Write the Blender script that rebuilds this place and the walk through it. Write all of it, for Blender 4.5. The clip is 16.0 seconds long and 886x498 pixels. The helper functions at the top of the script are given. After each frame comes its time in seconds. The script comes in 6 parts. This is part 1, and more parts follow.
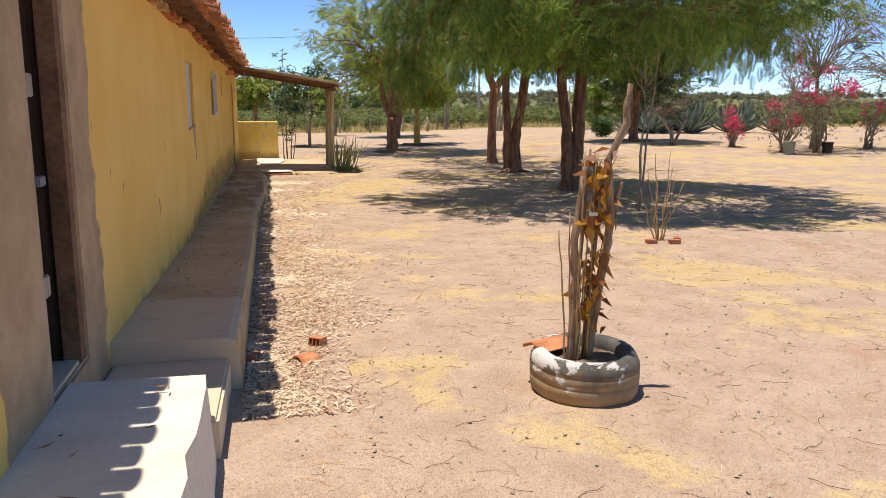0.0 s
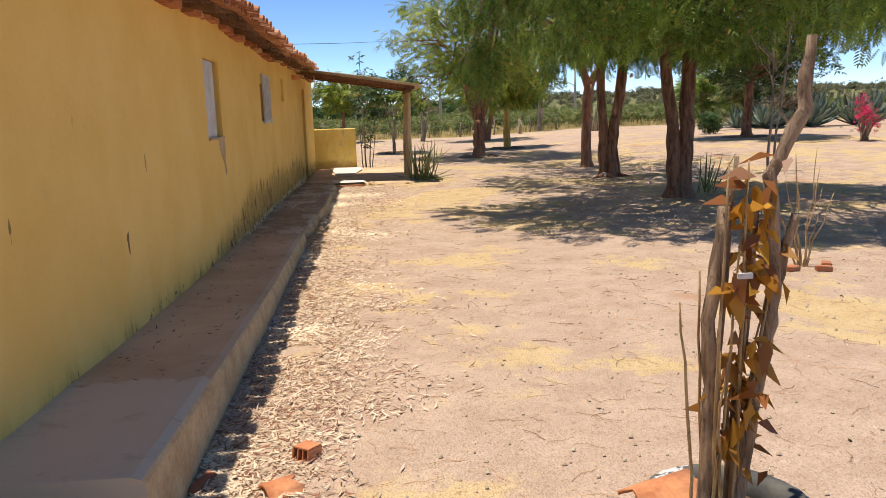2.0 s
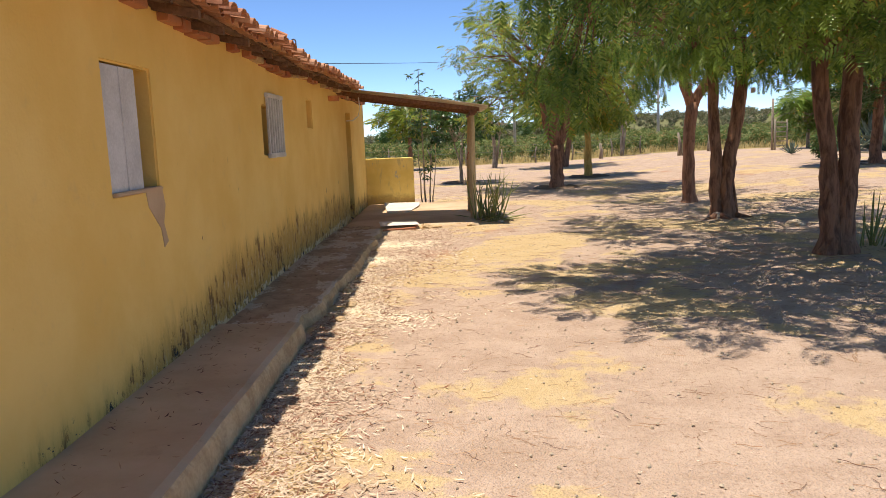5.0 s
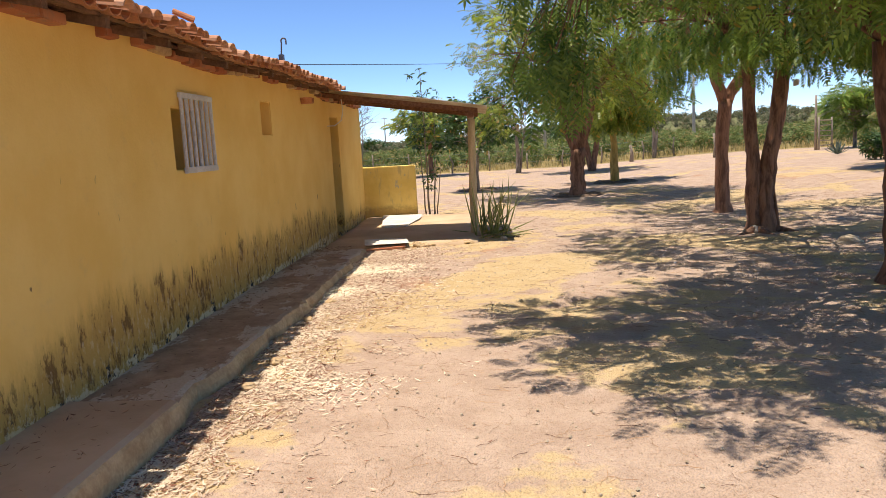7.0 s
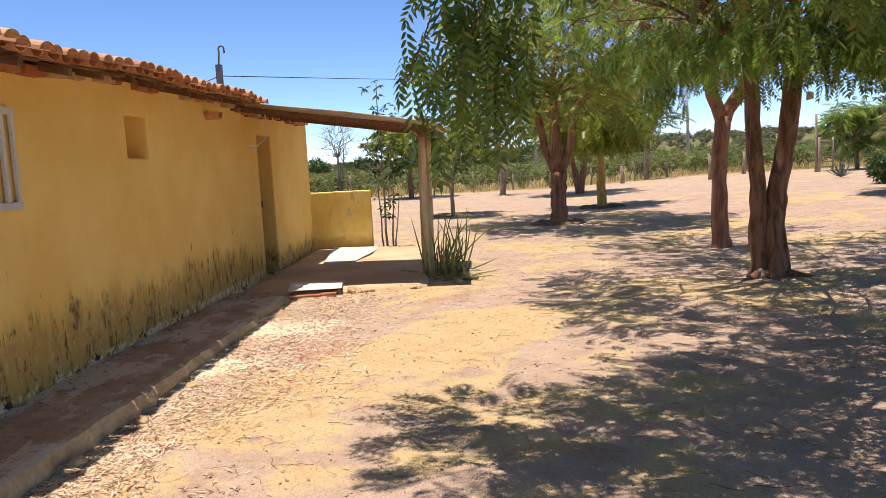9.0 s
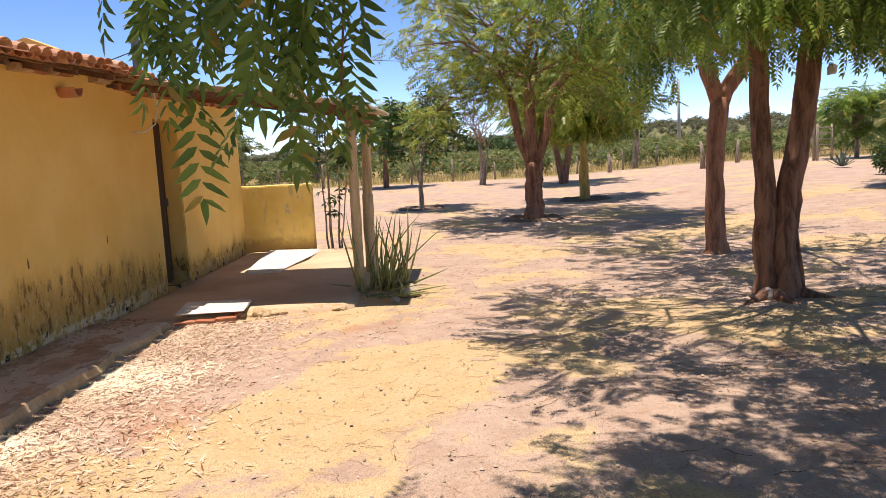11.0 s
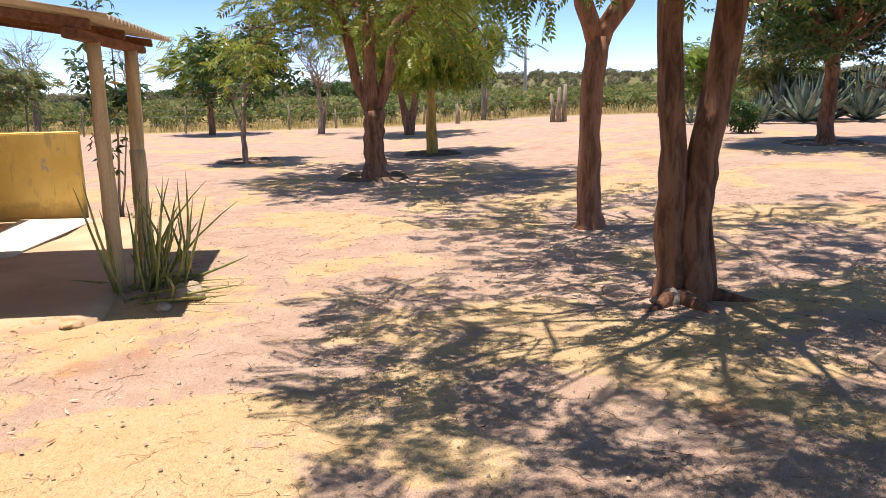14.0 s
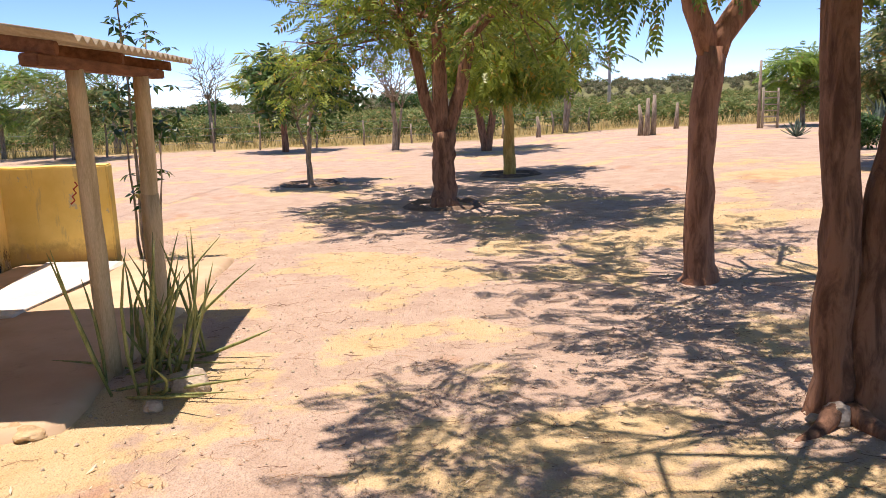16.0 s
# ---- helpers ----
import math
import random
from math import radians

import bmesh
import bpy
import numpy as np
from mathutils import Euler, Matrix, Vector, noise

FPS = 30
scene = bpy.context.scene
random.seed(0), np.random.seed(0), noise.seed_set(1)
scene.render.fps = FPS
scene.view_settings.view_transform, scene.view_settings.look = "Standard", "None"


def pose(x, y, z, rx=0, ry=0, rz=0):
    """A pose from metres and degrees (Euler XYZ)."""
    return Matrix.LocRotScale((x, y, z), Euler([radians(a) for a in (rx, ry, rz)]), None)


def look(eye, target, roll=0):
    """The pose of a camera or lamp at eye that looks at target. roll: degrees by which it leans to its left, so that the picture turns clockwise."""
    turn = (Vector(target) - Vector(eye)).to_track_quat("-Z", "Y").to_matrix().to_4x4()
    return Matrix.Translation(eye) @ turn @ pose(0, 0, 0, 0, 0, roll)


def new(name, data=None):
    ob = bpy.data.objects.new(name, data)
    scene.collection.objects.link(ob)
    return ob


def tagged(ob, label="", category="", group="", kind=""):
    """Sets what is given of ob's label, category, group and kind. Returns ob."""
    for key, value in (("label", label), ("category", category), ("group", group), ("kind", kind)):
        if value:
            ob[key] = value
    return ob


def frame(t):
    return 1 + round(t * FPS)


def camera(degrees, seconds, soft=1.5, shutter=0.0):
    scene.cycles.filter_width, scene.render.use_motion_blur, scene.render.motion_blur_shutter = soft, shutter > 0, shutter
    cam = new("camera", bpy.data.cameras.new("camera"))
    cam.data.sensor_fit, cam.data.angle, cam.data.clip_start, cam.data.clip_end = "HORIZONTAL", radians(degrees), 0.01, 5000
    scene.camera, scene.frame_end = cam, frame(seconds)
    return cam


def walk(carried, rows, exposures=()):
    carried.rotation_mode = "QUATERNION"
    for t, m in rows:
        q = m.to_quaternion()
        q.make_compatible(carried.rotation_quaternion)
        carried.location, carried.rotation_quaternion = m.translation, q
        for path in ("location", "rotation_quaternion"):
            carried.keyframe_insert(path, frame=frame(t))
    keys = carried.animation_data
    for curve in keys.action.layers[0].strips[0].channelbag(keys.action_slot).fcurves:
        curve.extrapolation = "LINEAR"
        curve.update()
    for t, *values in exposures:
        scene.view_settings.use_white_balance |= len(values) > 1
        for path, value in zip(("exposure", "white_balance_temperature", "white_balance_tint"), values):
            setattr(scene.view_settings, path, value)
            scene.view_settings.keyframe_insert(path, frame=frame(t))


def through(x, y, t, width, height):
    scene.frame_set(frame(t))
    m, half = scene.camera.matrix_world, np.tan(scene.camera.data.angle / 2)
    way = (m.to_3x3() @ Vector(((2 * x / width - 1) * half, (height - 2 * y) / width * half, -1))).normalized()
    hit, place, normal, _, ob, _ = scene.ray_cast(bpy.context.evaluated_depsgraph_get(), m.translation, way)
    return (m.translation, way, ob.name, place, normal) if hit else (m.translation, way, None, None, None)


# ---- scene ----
cam = camera(59.6, 16.0, soft=0.5)
PATH = [
    (0, (-1.35, -0.665, 1.518), (-0.924, 1.255, 1.156), 0.2),
    (0.5, (-1.144, -0.328, 1.499), (-0.854, 1.619, 1.146), -0.8),
    (1, (-1.015, 0.059, 1.477), (-0.859, 2.019, 1.108), -1.4),
    (1.5, (-0.911, 0.488, 1.484), (-0.742, 2.448, 1.121), -1.4),
    (2, (-0.77, 0.992, 1.457), (-0.594, 2.953, 1.107), -1.8),
    (2.5, (-0.708, 1.45, 1.451), (-0.528, 3.412, 1.108), -1.6),
    (3, (-0.623, 1.935, 1.462), (-0.457, 3.899, 1.126), -1.8),
    (3.5, (-0.568, 2.416, 1.499), (-0.583, 4.385, 1.154), -2.2),
    (4, (-0.556, 2.974, 1.531), (-0.567, 4.948, 1.207), -2.3),
    (6.5, (0.041, 5.255, 1.485), (-0.018, 7.235, 1.212), -3.0),
    (7, (0.211, 5.66, 1.506), (0.106, 7.639, 1.235), -3.2),
    (7.5, (0.399, 6.156, 1.506), (0.285, 8.135, 1.237), -2.8),
    (8, (0.56, 6.695, 1.503), (0.479, 8.677, 1.247), -2.8),
    (8.5, (0.686, 7.211, 1.52), (0.596, 9.194, 1.274), -2.7),
    (9, (0.789, 7.695, 1.543), (0.698, 9.68, 1.318), -3.0),
    (11.5, (1.399, 9.992, 1.547), (1.346, 11.97, 1.26), -2.8),
    (12, (1.446, 10.343, 1.533), (1.513, 12.316, 1.214), -2.3),
    (12.5, (1.521, 10.786, 1.505), (1.63, 12.754, 1.167), -2.5),
    (13, (1.51, 11.111, 1.523), (1.765, 13.055, 1.131), -1.5),
    (13.5, (1.632, 11.506, 1.483), (1.938, 13.437, 1.064), -1.4),
    (14, (1.641, 11.867, 1.499), (1.956, 13.8, 1.095), -1.1),
    (14.5, (1.696, 12.212, 1.562), (2.024, 14.152, 1.2), -1.0),
    (15, (1.781, 12.565, 1.568), (1.997, 14.52, 1.206), -1.6),
    (15.5, (1.866, 12.924, 1.566), (2.004, 14.885, 1.193), -1.8),
    (16, (1.93, 13.287, 1.634), (2.041, 15.248, 1.258), -1.9),
]
walk(cam, [(t, look(eye, target, roll)) for t, eye, target, roll in PATH],
     exposures=[(0.0, 0.56, 6950, 13), (6.0, 0.66, 6950, 14), (9.0, 0.70, 6900, 18), (13.0, 0.82, 6900, 23), (16.0, 0.84, 6900, 23)])

# ---- world, sun, exposure ----
SUN = Vector((-0.16, 0.06, 1.0)).normalized()
world = bpy.data.worlds.new("sky")
scene.world = world
world.use_nodes = True
sky = world.node_tree.nodes.new("ShaderNodeTexSky")
sky.sky_type, sky.sun_disc = "NISHITA", False
sky.sun_elevation, sky.sun_rotation = math.asin(SUN.z), math.atan2(SUN.x, SUN.y)
sky.air_density, sky.dust_density, sky.ozone_density = 0.58, 0.0, 3.0
sky.altitude = 2500
world.node_tree.nodes["Background"].inputs[1].default_value = 0.15
richer = world.node_tree.nodes.new("ShaderNodeHueSaturation")
richer.inputs["Saturation"].default_value = 1.12
world.node_tree.links.new(sky.outputs[0], richer.inputs["Color"])
world.node_tree.links.new(richer.outputs[0], world.node_tree.nodes["Background"].inputs[0])
sun_lamp = bpy.data.lights.new("sun", "SUN")
sun_lamp.energy, sun_lamp.angle, sun_lamp.color = 3.75, radians(0.55), (1.0, 0.95, 0.87)
sun_ob = new("sun", sun_lamp)
sun_ob.matrix_world = look((0, 0, 60), Vector((0, 0, 60)) - SUN)


# ---- materials ----
class Nodes:
    """A short hand for building node materials."""

    def __init__(self, name, roughness=0.85, metallic=0.0):
        self.mat = bpy.data.materials.new(name)
        self.mat.use_nodes = True
        self.tree = self.mat.node_tree
        self.bsdf = self.tree.nodes["Principled BSDF"]
        self.bsdf.inputs["Roughness"].default_value = roughness
        self.bsdf.inputs["Metallic"].default_value = metallic
        self.bsdf.inputs["Specular IOR Level"].default_value = 0.25
        self.pos = self.tree.nodes.new("ShaderNodeTexCoord").outputs["Object"]

    def put(self, socket, value):
        if isinstance(value, bpy.types.NodeSocket):
            self.tree.links.new(value, socket)
        elif isinstance(value, tuple) and len(value) == 3 and socket.type == "RGBA":
            socket.default_value = (*value, 1)
        else:
            socket.default_value = value

    def scaled(self, x, y, z):
        n = self.tree.nodes.new("ShaderNodeMapping")
        n.inputs["Scale"].default_value = (x, y, z)
        self.put(n.inputs["Vector"], self.pos)
        return n.outputs[0]

    def noise(self, scale, detail=4.0, rough=0.55, vector=None, warp=0.0):
        n = self.tree.nodes.new("ShaderNodeTexNoise")
        n.inputs["Scale"].default_value, n.inputs["Detail"].default_value = scale, detail
        n.inputs["Roughness"].default_value, n.inputs["Distortion"].default_value = rough, warp
        self.put(n.inputs["Vector"], vector or self.pos)
        return n.outputs["Fac"]

    def cells(self, scale, vector=None, feature="F1", output="Distance"):
        n = self.tree.nodes.new("ShaderNodeTexVoronoi")
        n.feature = feature
        n.inputs["Scale"].default_value = scale
        self.put(n.inputs["Vector"], vector or self.pos)
        return n.outputs[output]

    def ramp(self, fac, lo, hi):
        n = self.tree.nodes.new("ShaderNodeMapRange")
        n.interpolation_type = "SMOOTHSTEP"
        n.inputs["From Min"].default_value, n.inputs["From Max"].default_value = lo, hi
        self.put(n.inputs["Value"], fac)
        return n.outputs[0]

    def math(self, op, a, b=0.0):
        n = self.tree.nodes.new("ShaderNodeMath")
        n.operation = op
        self.put(n.inputs[0], a), self.put(n.inputs[1], b)
        return n.outputs[0]

    def mix(self, fac, a, b):
        n = self.tree.nodes.new("ShaderNodeMix")
        n.data_type = "RGBA"
        self.put(n.inputs["Factor"], fac)
        self.put(n.inputs["A"], a), self.put(n.inputs["B"], b)
        return n.outputs["Result"]

    def axis(self, which):
        n = self.tree.nodes.new("ShaderNodeSeparateXYZ")
        self.put(n.inputs[0], self.pos)
        return n.outputs[which]

    def island(self):
        return self.tree.nodes.new("ShaderNodeNewGeometry").outputs["Random Per Island"]

    def each(self):
        return self.tree.nodes.new("ShaderNodeObjectInfo").outputs["Random"]

    def colour(self, value):
        self.put(self.bsdf.inputs["Base Color"], value)
        return self

    def bump(self, height, strength=0.4, distance=0.02):
        n = self.tree.nodes.new("ShaderNodeBump")
        n.inputs["Strength"].default_value, n.inputs["Distance"].default_value = strength, distance
        self.put(n.inputs["Height"], height)
        self.tree.links.new(n.outputs[0], self.bsdf.inputs["Normal"])
        return self

    def thin(self, colour, amount):
        """Lets light through, as leaves do."""
        t = self.tree.nodes.new("ShaderNodeBsdfTranslucent")
        m = self.tree.nodes.new("ShaderNodeMixShader")
        self.put(t.inputs[0], colour)
        m.inputs[0].default_value = amount
        self.tree.links.new(self.bsdf.outputs[0], m.inputs[1])
        self.tree.links.new(t.outputs[0], m.inputs[2])
        self.tree.links.new(m.outputs[0], self.tree.nodes["Material Output"].inputs[0])
        return self


def rough_mat(name, dark, light, scale=6.0, grain=60.0, roughness=0.85, bump=0.4, stretch=(1, 1, 1), metallic=0.0, distance=0.01):
    """A surface of two tones with stains and fine grain."""
    n = Nodes(name, roughness, metallic)
    v = n.scaled(*stretch)
    wide, fine = n.noise(scale, 5, 0.6, v), n.noise(grain, 3, 0.6, v)
    fac = n.math("ADD", n.math("MULTIPLY", wide, 0.65), n.math("MULTIPLY", fine, 0.35))
    n.colour(n.mix(n.ramp(fac, 0.32, 0.68), dark, light))
    n.bump(fac, bump, distance)
    return n.mat


def piece_mat(name, a, b, dirt, roughness=0.85, grain=40.0):
    """For separate pieces: the tone changes from object to object."""
    n = Nodes(name, roughness)
    base = n.mix(n.each(), a, b)
    n.colour(n.mix(n.ramp(n.noise(9, 5, 0.65), 0.45, 0.75), base, dirt))
    n.bump(n.noise(grain, 4, 0.6), 0.4, 0.006)
    return n.mat


def leaf_mat(name, a, b, dry, dry_share=0.05, through=0.35, roughness=0.36):
    n = Nodes(name, roughness)
    n.bsdf.inputs["Specular IOR Level"].default_value = 0.4 if roughness < 0.5 else 0.2
    r = n.island()
    col = n.mix(r, a, b)
    col = n.mix(n.ramp(n.noise(0.9, 2, 0.5), 0.45, 0.75), col, tuple(min(1, 1.45 * c) for c in b))
    pick = n.math("GREATER_THAN", n.math("FRACT", n.math("MULTIPLY", r, 37.7)), 1 - dry_share)
    col = n.mix(pick, col, dry)
    n.colour(col)
    n.thin(col, through)
    return n.mat


def soil_mat():
    n = Nodes("sandy_soil", 0.95)
    n.bsdf.inputs["Specular IOR Level"].default_value = 0.1
    x, y = n.axis(0), n.axis(1)
    big, mid, fine = n.noise(0.55, 5, 0.62, None, 0.4), n.noise(2.6, 6, 0.68), n.noise(38, 4, 0.7)
    grit = n.cells(85)
    pink = n.mix(n.ramp(mid, 0.3, 0.7), (0.47, 0.335, 0.24), (0.58, 0.43, 0.32))
    sand = n.mix(n.ramp(mid, 0.3, 0.7), (0.58, 0.415, 0.205), (0.64, 0.48, 0.265))
    patch = n.math("ADD", n.math("MULTIPLY", big, 0.75), n.math("MULTIPLY", mid, 0.25))
    track = n.math("MULTIPLY", n.ramp(y, 6.0, 13.0), n.math("SUBTRACT", 1.0, n.ramp(y, 20.0, 30.0)))
    col = n.mix(n.ramp(n.math("ADD", patch, n.math("MULTIPLY", track, 0.04)), 0.525, 0.575), pink, sand)
    clay = n.noise(0.8, 4, 0.6, n.scaled(1, 0.6, 1))
    col = n.mix(n.math("MULTIPLY", n.ramp(clay, 0.6, 0.7), 0.5), col, (0.47, 0.22, 0.11))
    col = n.mix(n.math("MULTIPLY", n.ramp(fine, 0.54, 0.72), 0.65), col, (0.28, 0.17, 0.10))
    col = n.mix(n.math("MULTIPLY", n.ramp(fine, 0.45, 0.22), 0.45), col, (0.72, 0.58, 0.42))
    col = n.mix(n.math("MULTIPLY", n.ramp(grit, 0.2, 0.08), 0.6), col, (0.30, 0.19, 0.12))
    dry = n.mix(n.ramp(n.noise(3, 5, 0.7), 0.35, 0.7), (0.40, 0.28, 0.11), (0.20, 0.19, 0.07))
    green = n.mix(n.ramp(n.noise(0.06, 5, 0.7), 0.35, 0.65), (0.12, 0.13, 0.05), (0.20, 0.19, 0.08))
    edge = n.math("ADD", y, n.math("MULTIPLY", n.noise(0.7, 4, 0.6), 3.0))
    col = n.mix(n.ramp(edge, 45.2, 47.0), col, dry)
    col = n.mix(n.ramp(y, 90.0, 150.0), col, green)
    n.colour(col)
    relief = n.math("ADD", n.math("MULTIPLY", mid, 0.5), n.math("ADD", n.math("MULTIPLY", fine, 0.3), n.math("MULTIPLY", grit, 0.25)))
    n.bump(relief, 0.9, 0.05)
    return n.mat


def wall_mat():
    """Yellow limewash, with damp and mould rising from the foot, peeled lime there and grey patching round the first door."""
    n = Nodes("yellow_limewash", 0.9)
    y, z = n.axis(1), n.axis(2)
    cloud, fine = n.noise(1.3, 5, 0.6), n.noise(45, 4, 0.6)
    col = n.mix(n.ramp(cloud, 0.3, 0.7), (0.82, 0.525, 0.135), (0.88, 0.605, 0.19))
    col = n.mix(n.math("MULTIPLY", n.ramp(n.noise(5, 5, 0.7), 0.55, 0.8), 0.3), col, (0.60, 0.43, 0.20))
    rise = n.noise(1.0, 6, 0.72, n.scaled(3.2, 3.2, 1.0))
    where = n.ramp(n.math("ADD", y, n.math("MULTIPLY", n.noise(0.6), 3.0)), 8.6, 12.4)
    end = n.math("SUBTRACT", 1.0, n.math("MULTIPLY", n.ramp(y, 17.0, 18.5), 0.75))
    damp = n.math("MULTIPLY", where, end)
    top = n.math("ADD", 0.20, n.math("MULTIPLY", damp, 0.40))
    low = n.math("SUBTRACT", n.math("ADD", top, n.math("MULTIPLY", n.math("SUBTRACT", rise, 0.5), 0.8)), z)
    col = n.mix(n.math("MULTIPLY", n.ramp(low, -0.14, 0.2), 0.8), col, (0.43, 0.265, 0.065))
    blotch = n.noise(1.0, 8, 0.78, n.scaled(9, 9, 4.0))
    drips = n.noise(1.0, 6, 0.75, n.scaled(12, 12, 4.0))
    mould = n.math("MULTIPLY", n.ramp(low, -0.05, 0.07), n.math("MAXIMUM", n.ramp(blotch, 0.52, 0.58), n.ramp(drips, 0.61, 0.67)))
    col = n.mix(n.math("MULTIPLY", mould, 0.85), col, (0.17, 0.09, 0.03))
    scour = n.math("MULTIPLY", n.ramp(low, 0.04, 0.2), n.ramp(n.noise(3.1, 6, 0.8, n.scaled(7, 7, 3.4)), 0.53, 0.62))
    col = n.mix(n.math("MULTIPLY", scour, 0.75), col, (0.62, 0.49, 0.27))
    peel = n.math("SUBTRACT", n.math("ADD", 0.13, n.math("MULTIPLY", n.noise(5, 6, 0.75), 0.30)), z)
    crust = n.math("MULTIPLY", n.math("MULTIPLY", damp, n.ramp(peel, 0.09, 0.11)), n.ramp(n.noise(9, 5, 0.75), 0.46, 0.52))
    col = n.mix(crust, col, (0.70, 0.57, 0.34))
    black = n.math("MULTIPLY", n.ramp(n.math("SUBTRACT", 0.30, z), 0.0, 0.1), n.ramp(n.noise(5, 5, 0.75), 0.575, 0.61))
    col = n.mix(black, col, (0.05, 0.04, 0.035))
    chip = n.math("MULTIPLY", n.ramp(n.noise(2.6, 3, 0.5, n.scaled(4, 4, 1.2)), 0.71, 0.735), n.ramp(z, 1.8, 0.8))
    col = n.mix(chip, col, (0.20, 0.12, 0.05))
    wave = n.math("MULTIPLY", n.math("SUBTRACT", n.noise(1.6, 5, 0.6), 0.5), 0.7)
    grey = n.math("MULTIPLY", n.ramp(n.math("ADD", y, wave), 1.86, 1.9), n.ramp(n.math("ADD", y, wave), 3.43, 3.39))
    mortar = n.mix(n.ramp(n.noise(3, 5, 0.7), 0.3, 0.7), (0.38, 0.26, 0.15), (0.52, 0.38, 0.235))
    col = n.mix(grey, col, mortar)
    n.colour(col)
    n.bump(n.math("ADD", n.math("MULTIPLY", n.noise(2.5, 5, 0.6), 0.7), n.math("SUBTRACT", n.math("MULTIPLY", fine, 0.15), n.math("MULTIPLY", mould, 0.25))), 0.6, 0.03)
    return n.mat


def lowwall_mat():
    """Bright yellow limewash with grey-brown runs, worn grey-blue spots and a dirty foot."""
    n = Nodes("stained_yellow_limewash", 0.9)
    z = n.axis(2)
    col = n.mix(n.ramp(n.noise(1.8, 5, 0.6), 0.3, 0.7), (0.74, 0.52, 0.13), (0.86, 0.65, 0.21))
    run = n.ramp(n.noise(1.0, 5, 0.7, n.scaled(9, 9, 1.6)), 0.55, 0.66)
    col = n.mix(n.math("MULTIPLY", run, 0.6), col, (0.50, 0.38, 0.18))
    spot = n.ramp(n.noise(4.0, 5, 0.7, n.scaled(1.6, 1.6, 0.9)), 0.61, 0.66)
    col = n.mix(n.math("MULTIPLY", spot, 0.7), col, (0.42, 0.39, 0.32))
    foot = n.math("SUBTRACT", n.math("MULTIPLY", n.noise(3, 6, 0.75), 0.5), z)
    col = n.mix(n.math("MULTIPLY", n.ramp(foot, -0.06, 0.12), 0.75), col, (0.36, 0.24, 0.08))
    n.colour(col)
    n.bump(n.noise(6, 6, 0.65), 0.5, 0.02)
    return n.mat


def walkway_mat():
    """Trodden brown cement, with a paler float coat at the near end and dark footmarks."""
    n = Nodes("worn_cement", 0.9)
    y = n.axis(1)
    wide, mid, fine = n.noise(1.1, 5, 0.6), n.noise(5, 6, 0.7), n.noise(60, 3, 0.6)
    col = n.mix(n.ramp(wide, 0.3, 0.7), (0.50, 0.34, 0.20), (0.66, 0.48, 0.30))
    pale = n.ramp(n.math("ADD", y, n.math("MULTIPLY", n.math("SUBTRACT", mid, 0.5), 0.5)), 4.62, 4.55)
    col = n.mix(n.math("MULTIPLY", pale, 0.8), col, (0.66, 0.55, 0.40))
    col = n.mix(n.math("MULTIPLY", n.ramp(mid, 0.55, 0.72), 0.35), col, (0.32, 0.21, 0.12))
    n.colour(col)
    n.bump(n.math("ADD", n.math("MULTIPLY", mid, 0.5), n.math("MULTIPLY", fine, 0.2)), 0.5, 0.015)
    return n.mat


def old_cement_mat():
    """Brown worn cement with islands of a paler float coat left on it."""
    n = Nodes("broken_old_cement", 0.92)
    mid, fine = n.noise(4, 6, 0.7), n.noise(45, 4, 0.65)
    col = n.mix(n.ramp(mid, 0.3, 0.7), (0.33, 0.21, 0.12), (0.52, 0.36, 0.22))
    coat = n.ramp(n.noise(1.5, 6, 0.65, n.scaled(1.6, 0.8, 1)), 0.50, 0.525)
    col = n.mix(n.math("MULTIPLY", coat, 0.85), col, n.mix(n.ramp(fine, 0.3, 0.7), (0.56, 0.45, 0.31), (0.66, 0.54, 0.39)))
    col = n.mix(n.math("MULTIPLY", n.ramp(n.noise(9, 5, 0.75), 0.58, 0.68), 0.7), col, (0.17, 0.11, 0.065))
    n.colour(col)
    n.bump(n.math("ADD", n.math("MULTIPLY", coat, 0.35), n.math("ADD", n.math("MULTIPLY", mid, 0.6), n.math("MULTIPLY", fine, 0.15))), 0.9, 0.025)
    return n.mat


def bark_mat(name, dark, light, scale=1.0):
    n = Nodes(name, 0.9)
    v = n.scaled(14 * scale, 14 * scale, 3 * scale)
    f = n.noise(1.0, 6, 0.7, v, 0.6)
    big = n.noise(1.7, 4, 0.6)
    col = n.mix(n.ramp(f, 0.35, 0.62), dark, light)
    col = n.mix(n.math("MULTIPLY", n.ramp(big, 0.55, 0.7), 0.4), col, tuple(1.35 * c for c in light))
    n.colour(col)
    n.bump(f, 0.9, 0.03)
    return n.mat


